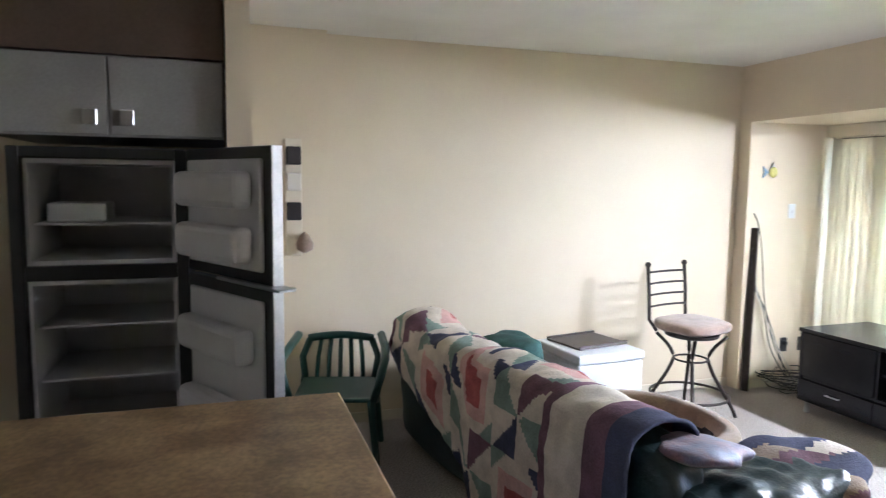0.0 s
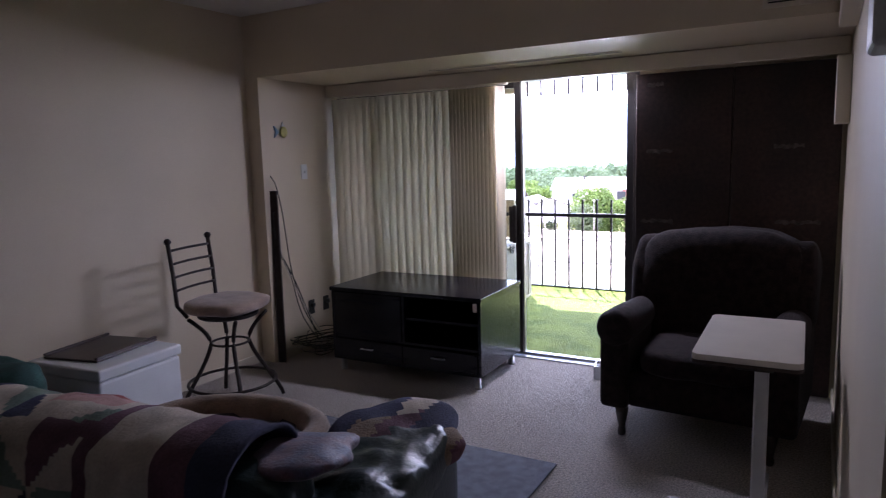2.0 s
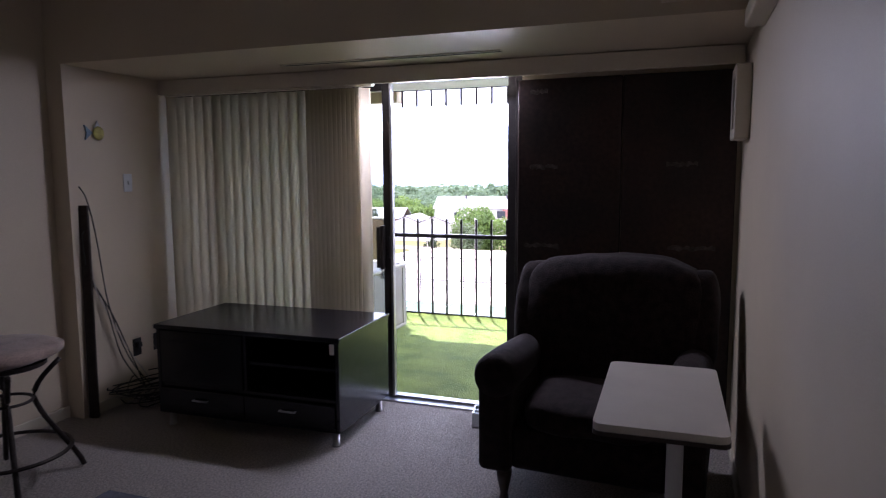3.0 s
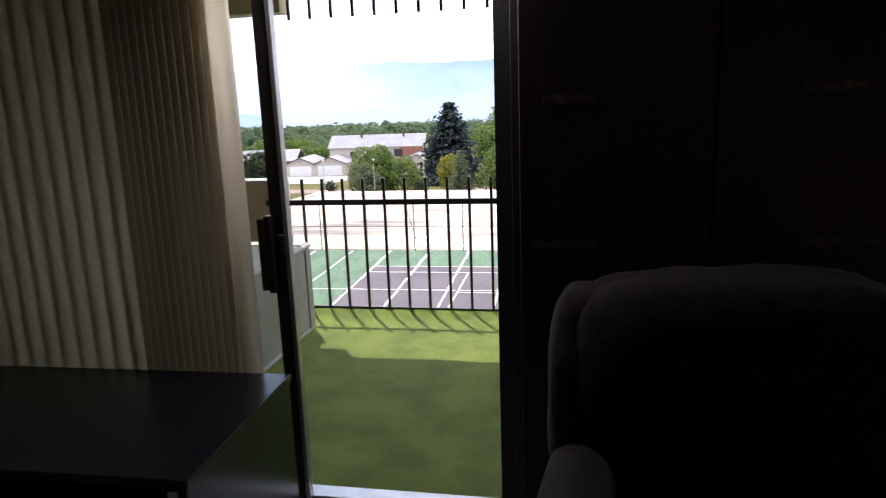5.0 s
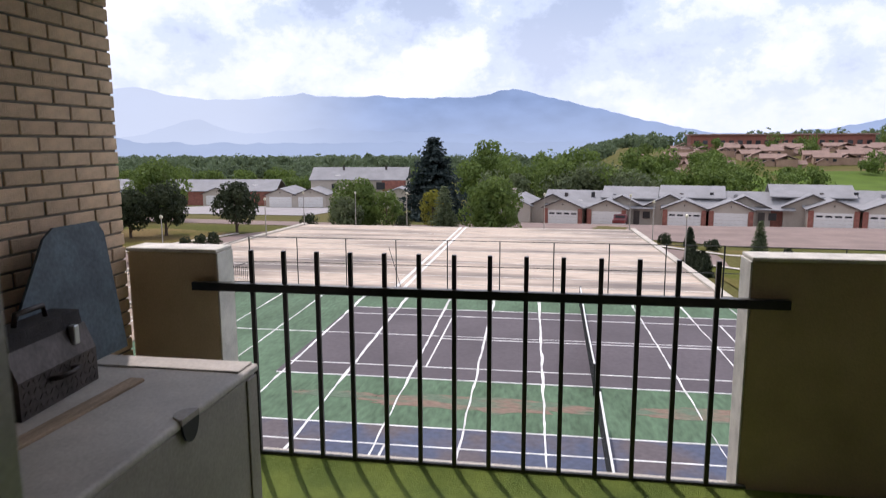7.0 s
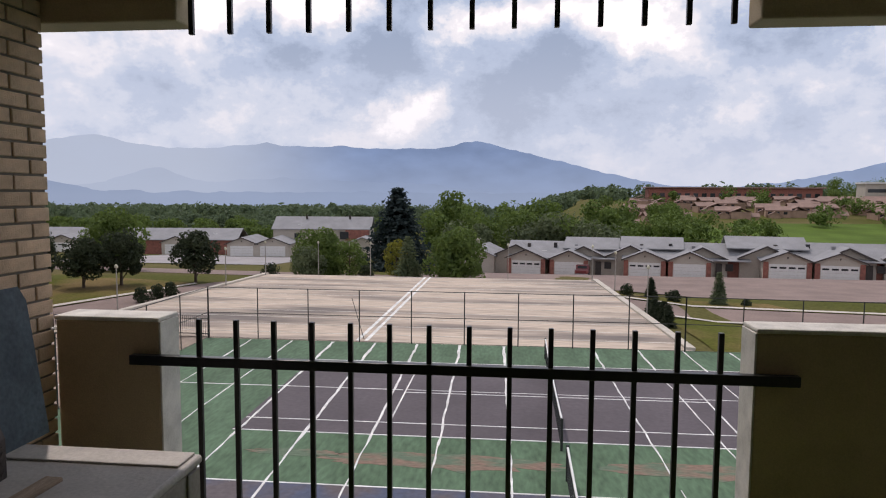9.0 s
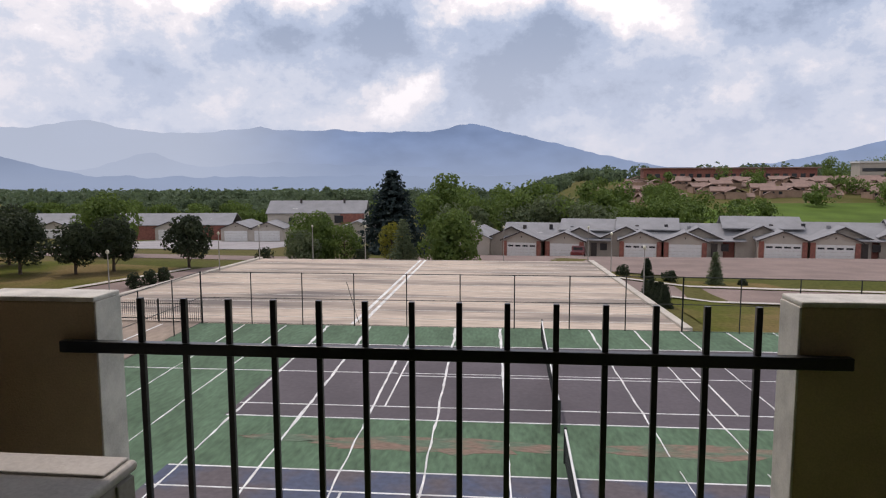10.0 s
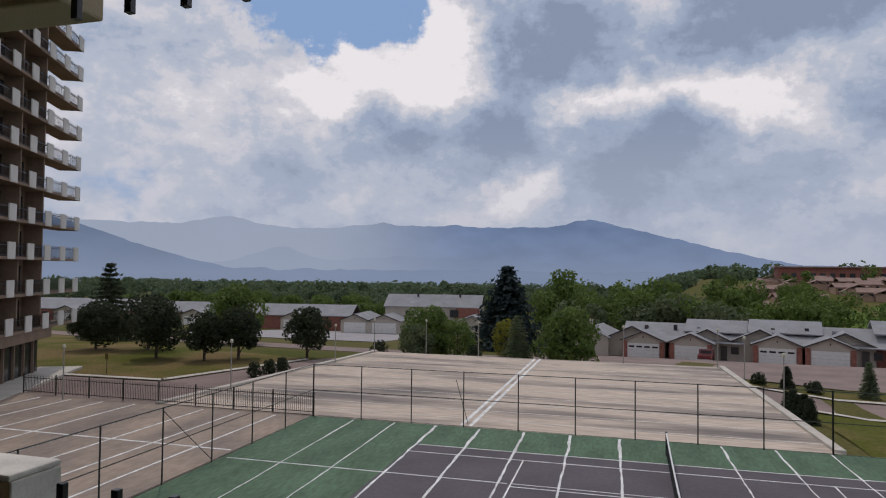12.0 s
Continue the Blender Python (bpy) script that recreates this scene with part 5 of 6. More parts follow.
def leaves(name, centres, normals, size, material, parent, r):
    """Many small leaf cards, each turned about as its twig grows."""
    n = len(centres)
    c = np.asarray(centres, float)
    nn = np.asarray(normals, float) + r.normal(0, 0.55, (n, 3))
    nn /= np.linalg.norm(nn, axis=1)[:, None] + 1e-9
    t = np.cross(nn, r.normal(0, 1, (n, 3)))
    t /= np.linalg.norm(t, axis=1)[:, None] + 1e-9
    b_ = np.cross(nn, t)
    s = size * r.uniform(0.55, 1.35, (n, 1))
    lift = nn * s * 0.25
    v = np.stack((c - t * s, c + b_ * s * 0.7 + lift, c + t * s, c - b_ * s * 0.7 + lift), 1).reshape(-1, 3)
    me = bpy.data.meshes.new(name)
    me.from_pydata(v.tolist(), [], np.arange(4 * n).reshape(-1, 4).tolist())
    me.materials.append(material)
    ob = new(name, me)
    ob.parent = parent
    return ob


def blob_cloud(r, blobs, per):
    """Points over the outer parts of a heap of uneven balls, with their outward ways."""
    P, Nn = [], []
    for x, y, z, rad in blobs:
        d = r.normal(0, 1, (per, 3))
        d /= np.linalg.norm(d, axis=1)[:, None]
        q = rad * r.uniform(0.55, 1.08, (per, 1)) ** 0.6
        P.append(np.array((x, y, z)) + d * q * np.array((1, 1, 0.85)))
        Nn.append(d)
    return np.concatenate(P), np.concatenate(Nn)


def tree(x, y, h, w, leaf, label, seed, trunk=0.3, name="tree", group="", size=None, count=1600, z=None):
    r = np.random.default_rng(seed)
    t = thing(name, (x, y, gh(x, y) if z is None else z), label, "tree", group)
    bm = B()
    tr = 0.022 * h + 0.05
    lean = r.normal(0, 0.02, 2)
    tube(bm, [(lean[0] * h * k / 5, lean[1] * h * k / 5, -0.1 + h * 0.8 * k / 5) for k in range(6)], lambda u: tr * (1 - 0.8 * u), 8)
    blobs = []
    nb = 14
    for i in range(nb):
        a, u = 2.4 * i + r.uniform(-0.4, 0.4), (i + 0.5) / nb
        zz = h * (trunk + (0.93 - trunk) * u)
        prof = math.sin(math.pi * min(1, 0.22 + 0.72 * u)) ** 0.8
        rr = w * 0.5 * prof * r.uniform(0.45, 0.75)
        bx, by = math.cos(a) * rr, math.sin(a) * rr
        tube(bm, ((0, 0, zz - 0.22 * h * (1 - u) - 0.05 * h), (bx * 0.5, by * 0.5, zz - 0.08 * h), (bx, by, zz)), lambda q: tr * 0.4 * (1 - 0.75 * q), 5)
        blobs.append((bx, by, zz, w * r.uniform(0.17, 0.27)))
    part("trunk", bm, M_BARK, t)
    P, Nn = blob_cloud(r, blobs, count // nb)
    leaves("crown", P, Nn, size or 0.020 * w + 0.055, leaf, t, r)
    return t


def spruce(x, y, h, w, seed, leaf=L_SPRUCE, label="tall dark blue-green spruce tree", name="spruce_tree", z=None, tiers=17):
    r = np.random.default_rng(seed)
    t = thing(name, (x, y, gh(x, y) if z is None else z), label, "tree")
    part("trunk", rod(B(), (0, 0, -0.1), (0, 0, h * 0.97), 0.02 * h, 0.01), M_BARK, t)
    P, Nn = [], []
    for k in range(tiers):
        u = k / tiers
        rad = w * 0.5 * (1 - u) ** 0.85 + 0.12
        for j in range(int(12 + 24 * (1 - u))):
            a = r.uniform(0, 2 * math.pi)
            L_ = rad * r.uniform(0.72, 1.12)
            for q in np.linspace(0.2, 1, 15):
                rr = L_ * q
                P.append((math.cos(a) * rr + r.normal(0, 0.05 * w * q * 0.5), math.sin(a) * rr + r.normal(0, 0.05 * w * q * 0.5), h * (0.06 + 0.93 * u) - 0.10 * h * q * q * (1 - u) + 0.03 * h * q ** 4 + r.normal(0, 0.008 * h)))
                Nn.append((math.cos(a) * 0.5, math.sin(a) * 0.5, 0.9))
    leaves("crown", P, Nn, 0.022 * w + 0.03, leaf, t, r)
    return t


for x, y, h, w, sd in ((-46.2, 56, 5.3, 5.4, 1), (-41.2, 56.5, 4.3, 4.0, 2), (-38.8, 58.5, 4.8, 4.4, 3), (-33.0, 61.5, 4.8, 4.4, 4), (-52, 62, 5.6, 6.0, 5), (-57, 60, 4.6, 5.6, 6)):
    tree(x, y, h, w, L_PINE, "dark rounded pine tree on the lawn", sd, 0.33, "pine_tree", "lawn pines", count=4200)
tree(-52, 78, 7.2, 8.0, L_DECID, "broad leafy green tree behind the pines", 11, 0.2, count=5200)
spruce(-68, 74, 10.4, 8.0, 12, L_PINE, "tall dark pine tree near the apartment tower", "pine_tree")
tree(-24.6, 74.5, 5.0, 6.4, L_DECID, "bushy green tree at the end of the parking deck", 13, 0.08, count=5600)
tree(-20.6, 72.8, 4.0, 4.0, L_DECID, "leafy green shrub tree beside the deck", 14, 0.1, count=2400)
tree(-24.8, 71, 3.2, 4.2, L_GREYGR, "grey-green juniper bush beside the deck", 15, 0.05, "juniper_bush", count=2600)
tree(-8.5, 73.5, 5.1, 7.0, L_DECID, "dense green tree at the end of the deck", 16, 0.06, count=5600)
spruce(-18.6, 92.5, 11.6, 12.0, 17, tiers=26)
tree(-16.0, 77, 4.3, 3.2, L_YELLOW, "round yellow-green leafy garden bush", 18, 0.05, "yellow_bush", count=2600)
spruce(-14.0, 73, 4.9, 3.6, 19, L_GREYGR, "small grey-green conifer beside the deck", "conifer")
for x, y, h, w, sd in ((-29, 71, 1.5, 2.2, 20), (-18.2, 71, 1.5, 2.0, 21), (7.9, 61.4, 1.0, 1.3, 22), (11.9, 61.0, 1.0, 1.4, 23), (-31.6, 49.6, 1.2, 1.3, 24), (-31.2, 51.2, 1.2, 1.3, 25), (-30.9, 52.8, 1.2, 1.3, 26), (17.8, 60.0, 0.6, 0.8, 27)):
    tree(x, y, h, w, L_PINE, "small clipped dark green shrub", sd, 0.05, "shrub", "shrubs", count=900)
spruce(10.0, 61.3, 2.0, 1.1, 28, L_PINE, "narrow upright dark shrub", "upright_shrub", tiers=20)
spruce(15.6, 60.4, 3.0, 1.5, 29, L_GREYGR, "narrow grey-green young tree", "young_tree", tiers=22)
for x, y, h, w, sd in ((8.2, 46.3, 1.6, 0.9, 30), (8.1, 47.2, 1.75, 1.0, 31), (7.95, 48.1, 1.6, 0.9, 32), (7.85, 49.0, 1.7, 1.0, 33), (7.7, 49.9, 1.5, 0.9, 34)):
    spruce(x, y, h, w, sd, L_PINE, "spiky dark juniper bush beside the deck wall", "juniper_bush", tiers=16)


def woods(name, spots, leaf, label, seed, per=110, size=0.9):
    r = np.random.default_rng(seed)
    P, Nn = [], []
    for x, y, h, w in spots:
        g = gh(x, y)
        bl = [(x + r.normal(0, 0.16) * w, y + r.normal(0, 0.16) * w, g + h * r.uniform(0.3, 0.86), w * r.uniform(0.22, 0.36)) for _ in range(7)]
        p, n_ = blob_cloud(r, bl, per // 7)
        P.append(p), Nn.append(n_)
    ob = leaves(name, np.concatenate(P), np.concatenate(Nn), size, leaf, None, r)
    return tagged(ob, label, "woods", kind="stuff")


r0 = random.Random(8)
near = [(r0.uniform(-19, 24), r0.uniform(132, 165), r0.uniform(8, 16), r0.uniform(6, 11)) for _ in range(40)] + [(r0.uniform(8, 50), r0.uniform(170, 235), r0.uniform(5.5, 9.5), r0.uniform(6, 9)) for _ in range(30)] + [(r0.uniform(-160, -30), r0.uniform(165, 200), r0.uniform(4.5, 8), r0.uniform(5, 8)) for _ in range(42)]
woods("near_woods", near, L_DECID, "leafy green trees behind the houses", 40, 800, 0.40)
woods("grey_woods", [(r0.uniform(-16, 16), r0.uniform(128, 134), r0.uniform(8, 11.5), r0.uniform(6, 9)) for _ in range(9)], L_GREYGR, "pale grey-green cottonwood trees behind the houses", 41, 1000, 0.36)
mid = []
for _ in range(170):
    x, y = r0.uniform(-330, 12), r0.uniform(205, 420)
    k = 0.45 + 0.55 * smooth(-140, -20, x)
    mid.append((x, y, r0.uniform(5, 12) * k, r0.uniform(6, 13) * (0.5 + 0.5 * k)))
woods("middle_woods", mid, L_FAR_HAZY, "band of green woods in the middle distance", 42, 420, 0.6)
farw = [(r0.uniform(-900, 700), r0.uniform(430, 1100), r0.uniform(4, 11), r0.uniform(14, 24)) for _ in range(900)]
woods("far_woods", farw, L_FAR_HAZY, "distant band of woods with haze in the leaf colour", 43, 160, 1.9)
woods("hill_trees", [(r0.uniform(24, 330), r0.uniform(215, 345), r0.uniform(5, 9), r0.uniform(5, 9)) for _ in range(46)] + [(r0.uniform(34, 66), r0.uniform(165, 200), r0.uniform(5, 7), r0.uniform(6, 9)) for _ in range(9)] + [(r0.uniform(170, 420), r0.uniform(340, 420), r0.uniform(10, 15), r0.uniform(9, 14)) for _ in range(50)], L_DECID, "scattered trees among the hillside houses", 44, 420, 0.45)


# ---- houses ----
M_ROOF = mat("grey_shingle", (0.25, 0.25, 0.26), 0.9, 0.12, 0.5, 5, 0.3)
M_SIDING = mat("cream_siding", (0.42, 0.375, 0.32), 0.8, 0.08, 0.6, 6, 0.1)
M_REDBR = mat("red_brick", (0.26, 0.10, 0.075), 0.85, 0.25, 2.0, 12, 0.2)
M_FASCIA = mat("brown_fascia", (0.06, 0.05, 0.045), 0.7, 0.2, 2, 12, 0)
M_GDOOR = mat("garage_door", (0.64, 0.63, 0.61), 0.5, 0.05, 2, 12, 0)
M_DARKGL = mat("dark_window", (0.025, 0.028, 0.032), 0.15, 0.2, 2, 12, 0)
M_TANH = mat("tan_townhouse", (0.34, 0.225, 0.160), 0.85, 0.15, 0.5, 5, 0.1)
M_TANR = mat("brown_roof", (0.25, 0.165, 0.135), 0.9, 0.15, 0.5, 5, 0.2)


def gable(bm, x0, x1, y0, y1, z, rise, over=0.35, th=0.16, along="y"):
    """A two-sided roof with overhang and thickness; the ridge runs along y or x."""
    if along == "y":
        c = (x0 + x1) / 2
        s = rise / ((x1 - x0) / 2)
        prism(bm, ((x0 - over, z - s * over), (c, z + rise), (x1 + over, z - s * over), (x1 + over, z - s * over + th), (c, z + rise + th), (x0 - over, z - s * over + th)), y0 - over, y1 + over, "y")
    else:
        c = (y0 + y1) / 2
        s = rise / ((y1 - y0) / 2)
        prism(bm, ((y0 - over, z - s * over), (c, z + rise), (y1 + over, z - s * over), (y1 + over, z - s * over + th), (c, z + rise + th), (y0 - over, z - s * over + th)), x0 - over, x1 + over, "x")
    return bm


def gwall(bm, x0, x1, y0, y1, h, rise):
    c = (x0 + x1) / 2
    return prism(bm, ((x0, -0.6), (x1, -0.6), (x1, h), (c, h + rise), (x0, h)), y0, y1, "y")


def garage(h, x0, w, y0, depth, windows, brick):
    """A gabled garage front with its door, put under house h."""
    m = 0.75
    part("garage_wall", gwall(B(), x0 - m, x0 + w + m, y0, y0 + depth, 2.55, 1.25), M_SIDING, h)
    part("garage_roof", gable(B(), x0 - m, x0 + w + m, y0, y0 + depth + 3, 2.55, 1.3), M_ROOF, h)
    bm = B()
    c = x0 + w / 2
    for s in (-1, 1):
        prism(bm, ((c, 3.82), (c, 4.02), (c + s * (w / 2 + m + 0.4), 2.55), (c + s * (w / 2 + m + 0.4), 2.35)), y0 - 0.42, y0 - 0.36, "y")
    part("fascia", bm, M_FASCIA, h)
    d = part("garage_door", box(B(), (x0, y0 - 0.06, -0.1), (x0 + w, y0 - 0.02, 2.1), 0.01, 1), M_GDOOR, h)
    bm = B()
    for k in range(3):
        box(bm, (x0, y0 - 0.065, 0.5 + k * 0.53), (x0 + w, y0 - 0.058, 0.525 + k * 0.53))
    part("panel_joint", bm, M_SIDING, d)
    if windows:
        for k in range(4):
            part("light", box(B(), (x0 + w * (k + 0.14) / 4, y0 - 0.075, 1.45), (x0 + w * (k + 0.86) / 4, y0 - 0.062, 1.72)), M_DARKGL, d)
    part("gable_lamp", rod(B(), (c, y0 - 0.12, 2.95), (c, y0 - 0.12, 3.2), 0.09, seg=6), M_FASCIA, h)
    if brick:
        for xx in (x0 - m - 0.02, x0 + w + 0.1):
            part("brick_pier", box(B(), (xx, y0 - 0.1, -0.6), (xx + m - 0.08, y0 + 0.2, 2.4)), M_REDBR, h)


def window(h, x, z, w, hh, y):
    wn = part("window", box(B(), (x, y - 0.05, z), (x + w, y + 0.02, z + hh)), M_FASCIA, h)
    part("pane", box(B(), (x + 0.06, y - 0.07, z + 0.06), (x + w - 0.06, y - 0.05, z + hh - 0.06)), M_DARKGL, wn)


def row_house(s, unit, gs, up):
    o = Vector((-2.7, 109.8, 0)) + s * Vector((0.982, -0.19, 0))
    h = thing("row_house", (o.x, o.y, gh(o.x, o.y) + 0.25), "cream and brick row house with white garage doors", "house", "garage row", turn=-10.9)
    part("wall", box(B(), (-1.5, 4.0, -0.6), (unit - 1.5, 13.0, 2.7)), M_REDBR if len(gs) > 1 else M_SIDING, h)
    part("roof", gable(B(), -1.5, unit - 1.5, 4.0, 13.0, 2.7, 2.0, along="x"), M_ROOF, h)
    part("porch_roof", prism(B(), ((2.2, 2.45), (4.6, 2.95), (4.6, 3.1), (2.2, 2.6)), -1.2, unit - 1.8, "x"), M_ROOF, h)
    for x0, w, win in gs:
        garage(h, x0, w, 0.0, 5.0, win, True)
    # broader gables set back behind each garage, one to either side
    for x0 in (gs[0][0] - 2.6, gs[1][0] + 1.6):
        part("rear_wall", gwall(B(), x0 - 1.0, x0 + 6.4, 3.4, 4.2, 2.55, 1.75), M_SIDING, h)
        part("rear_gable_roof", gable(B(), x0 - 1.0, x0 + 6.4, 3.1, 8.4, 2.6, 1.8), M_ROOF, h)
        bm = B()
        c = x0 + 2.7
        for sd in (-1, 1):
            prism(bm, ((c, 4.3), (c, 4.52), (c + sd * 4.1, 2.6), (c + sd * 4.1, 2.38)), 2.68, 2.74, "y")
        part("fascia", bm, M_FASCIA, h)
    part("upper_roof", gable(B(), up[0], up[1], 5.5, 14.0, 3.9, 1.5, along="x"), M_ROOF, h)
    part("door", box(B(), (gs[-1][0] + gs[-1][1] + 1.7, 3.1, -0.1), (gs[-1][0] + gs[-1][1] + 2.6, 3.19, 2.05)), M_FASCIA, h)
    if unit - gs[-1][0] - gs[-1][1] > 6:
        window(h, gs[-1][0] + gs[-1][1] + 3.1, 0.9, 1.1, 1.1, 3.18)
    for k, x in enumerate((1.5, 6.0, 9.5)):
        ch = part("roof_vent", box(B(), (x, 6.2, 3.4), (x + 0.55, 6.75, 4.5 + 0.2 * (k == 1)), 0.02, 1), (M_FASCIA, M_DARKGL, M_ROOF)[k], h)
    part("skylight", box(B(), (4.0, 5.2, 3.28), (5.0, 6.3, 3.42), 0.02, 1, m=pose(0, 0, 0)), M_GDOOR, h)
    return h


row_house(0.0, 18.3, ((0.0, 4.7, True), (7.0, 4.5, False)), (8.0, 16.4))
row_house(18.5, 19.6, ((0.0, 4.7, True), (6.6, 4.6, False)), (-1.3, 8.0))
row_house(38.4, 18.8, ((0.0, 4.9, True), (6.8, 4.9, True)), (-5.0, 6.0))
row_house(57.8, 18.8, ((0.0, 4.6, False), (7.0, 4.6, True)), (6.0, 16.0))
row_house(77.0, 18.8, ((0.0, 4.6, True), (7.0, 4.6, False)), (-1.3, 8.0))
o = thing("end_house", (-11.0, 111.6, gh(-9, 111.6) + 0.25), "cream end house of the row with a grey gable roof", "house", turn=-10.9)
part("wall", gwall(B(), -1.5, 5.0, 2.0, 12.0, 2.6, 1.4), M_SIDING, o)
part("roof", gable(B(), -1.5, 5.0, 2.0, 12.0, 2.6, 1.45), M_ROOF, o)
part("chimney", box(box(B(), (0.8, 5.0, 3.0), (1.6, 5.8, 5.1), 0.02, 1), (0.7, 4.9, 5.1), (1.7, 5.9, 5.25), 0.02, 1), M_SIDING, o)
window(o, 1.0, 0.7, 1.3, 1.3, 1.99)

c = thing("two_storey_house", (-63.0, 137.5, gh(-60, 137) + 0.2), "cream two-storey house with grey roof and two garages", "house", turn=6)
for x0, win in ((0.0, False), (6.4, False)):
    garage(c, x0, 4.9 if x0 == 0 else 5.4, 0.0, 9.0, win, False)
part("wall", box(B(), (7, 9, -0.6), (29, 18, 5.4)), M_SIDING, c)
part("roof", gable(B(), 7, 29, 9, 18, 5.4, 2.5, along="x"), M_ROOF, c)
part("brick_bay", box(B(), (23.5, 8.6, 2.8), (28.9, 9.0, 5.2)), M_REDBR, c)
window(c, 22.2, 3.1, 2.0, 1.7, 8.6)
window(c, 11.8, 3.2, 1.6, 1.2, 9.0)
part("wing_wall", gwall(B(), 24.5, 32.0, 1.0, 9.0, 2.5, 1.4), M_SIDING, c)
part("wing_roof", gable(B(), 24.5, 32.0, 1.0, 9.0, 2.5, 1.45), M_ROOF, c)
for x in (14.0, 24.0):
    part("flue", rod(B(), (x, 12.6, 6.8), (x, 12.6, 8.4), 0.25, seg=8), M_FASCIA, c)
part("skylight", box(B(), (12.5, 10.2, 6.2), (13.6, 11.2, 6.35), 0.02, 1), M_GDOOR, c)
for x, y, n in ((-92, 142.0, 1), (-121, 147.0, 2), (-146, 132, 3)):
    h = thing("brick_house", (x, y, gh(x, y) + 0.2), "low red brick house with grey roof and cream garage", "house", "brick houses", turn=8)
    part("wall", box(B(), (-2, 4, -0.6), (26, 14, 2.9)), M_REDBR, h)
    part("roof", gable(B(), -2, 26, 4, 14, 2.9, 2.3, along="x"), M_ROOF, h)
    garage(h, 11.0 if n == 1 else 9.0, 5.0, 0.0, 6.0, n == 2, False)
    window(h, 2.0, 0.9, 1.5, 1.2, 3.98)
    part("skylight", box(B(), (20, 6.2, 4.0), (21.2, 7.2, 4.15), 0.02, 1), M_GDOOR, h)

# ---- hillside townhouses ----
t0 = thing("townhouse", (32, 236, gh(32, 236) - 0.2), "tan stucco townhouse with brown roof on the hillside", "house", "hillside houses", turn=-8)
part("wall", box(B(), (0, 0, -1), (8, 6.5, 4.2)), M_TANH, t0)
part("roof", gable(B(), 0, 8, 0, 6.5, 4.2, 1.3, along="x", th=0.25), M_TANR, t0)
part("wing_wall", gwall(B(), 0.8, 4.6, -2.8, 0.0, 2.6, 1.0), M_TANH, t0)
part("wing_roof", gable(B(), 0.8, 4.6, -2.8, 0.5, 2.6, 1.05, th=0.25), M_TANR, t0)
for k in range(3):
    window(t0, 0.7 + 2.5 * k, 2.8, 1.2, 1.0, -0.02)
rr = random.Random(21)
for row, (y, n, x0) in enumerate(((246, 15, 46), (264, 18, 36), (282, 20, 38), (300, 22, 44), (318, 16, 40))):
    for k in range(n):
        x = x0 + k * 10.5 + rr.uniform(-2, 2)
        yy = y + rr.uniform(-5, 5)
        copy_thing(t0, pose(x, yy, gh(x, yy) - 1.7, 0, 0, rr.choice((-8, -14, 4, 82))))
lb = thing("long_lodge", (62, 335, gh(100, 335) + 2.0), "long low brown brick lodge on the hilltop", "building", turn=-4)
part("wall", box(B(), (0, 0, -4), (78, 14, 5.4)), M_REDBR, lb)
part("roof", box(B(), (-1.2, -1.2, 5.4), (79.2, 15.2, 6.0), 0.05, 1), M_TANR, lb)
for k in range(20):
    window(lb, 1.5 + k * 3.85, 1.2, 2.2, 1.8, -0.02)
ob_ = thing("office_building", (166, 345, gh(166, 345) + 1), "pale grey office block with dark window bands on the hilltop", "building", turn=-10)
part("wall", box(B(), (0, 0, -6), (26, 14, 9)), M_SIDING, ob_)
part("roof", box(B(), (-0.6, -0.6, 9), (26.6, 14.6, 9.8)), M_GDOOR, ob_)
for k in range(2):
    window(ob_, 1.0, 1.2 + 3.6 * k, 24, 1.7, -0.02)

# ---- pickup truck ----
M_REDP = mat("red_car_paint", (0.13, 0.008, 0.010), 0.3, 0.1, 2, 20, 0, coat=0.6)
M_TYRE = mat("tyre", (0.015, 0.015, 0.015), 0.8, 0.2, 5, 40, 0.1)
tk = thing("pickup_truck", (8.0, 102.4, gh(8, 102.4) + 0.06), "dark red pickup truck parked before the garages", "truck", turn=-10)
bm = prism(B(), ((-2.7, 0.5), (2.6, 0.5), (2.7, 0.75), (2.65, 1.05), (1.3, 1.12), (0.75, 1.68), (-0.45, 1.70), (-0.65, 1.10), (-2.7, 1.10)), -0.95, 0.95, "x")
bmesh.ops.bevel(bm, geom=bm.edges[:], offset=0.05, segments=2, affect="EDGES")
part("body", bm, M_REDP, tk)
part("rear_window", box(B(), (-0.68, -0.64, 1.2), (0.68, -0.57, 1.6)), M_DARKGL, tk)
part("tailgate", box(B(), (-0.8, -2.76, 0.68), (0.8, -2.70, 1.06), 0.02, 1), M_REDP, tk)
part("bumper", box(B(), (-0.95, -2.9, 0.45), (0.95, -2.70, 0.62), 0.03, 2), M_METAL, tk)
for sx in (-0.86, 0.86):
    part("tail_light", box(B(), (sx - 0.08, -2.77, 0.72), (sx + 0.08, -2.7, 1.02), 0.01, 1), M_REDBR, tk)
    for y in (-1.75, 1.75):
        w = part("wheel", rod(B(), (sx - 0.1, y, 0.37), (sx + 0.1, y, 0.37), 0.37, seg=18), M_TYRE, tk)
        part("rim", rod(B(), (sx * 1.13 - 0.02, y, 0.37), (sx * 1.13 + 0.02, y, 0.37), 0.2, seg=12), M_METAL, w)

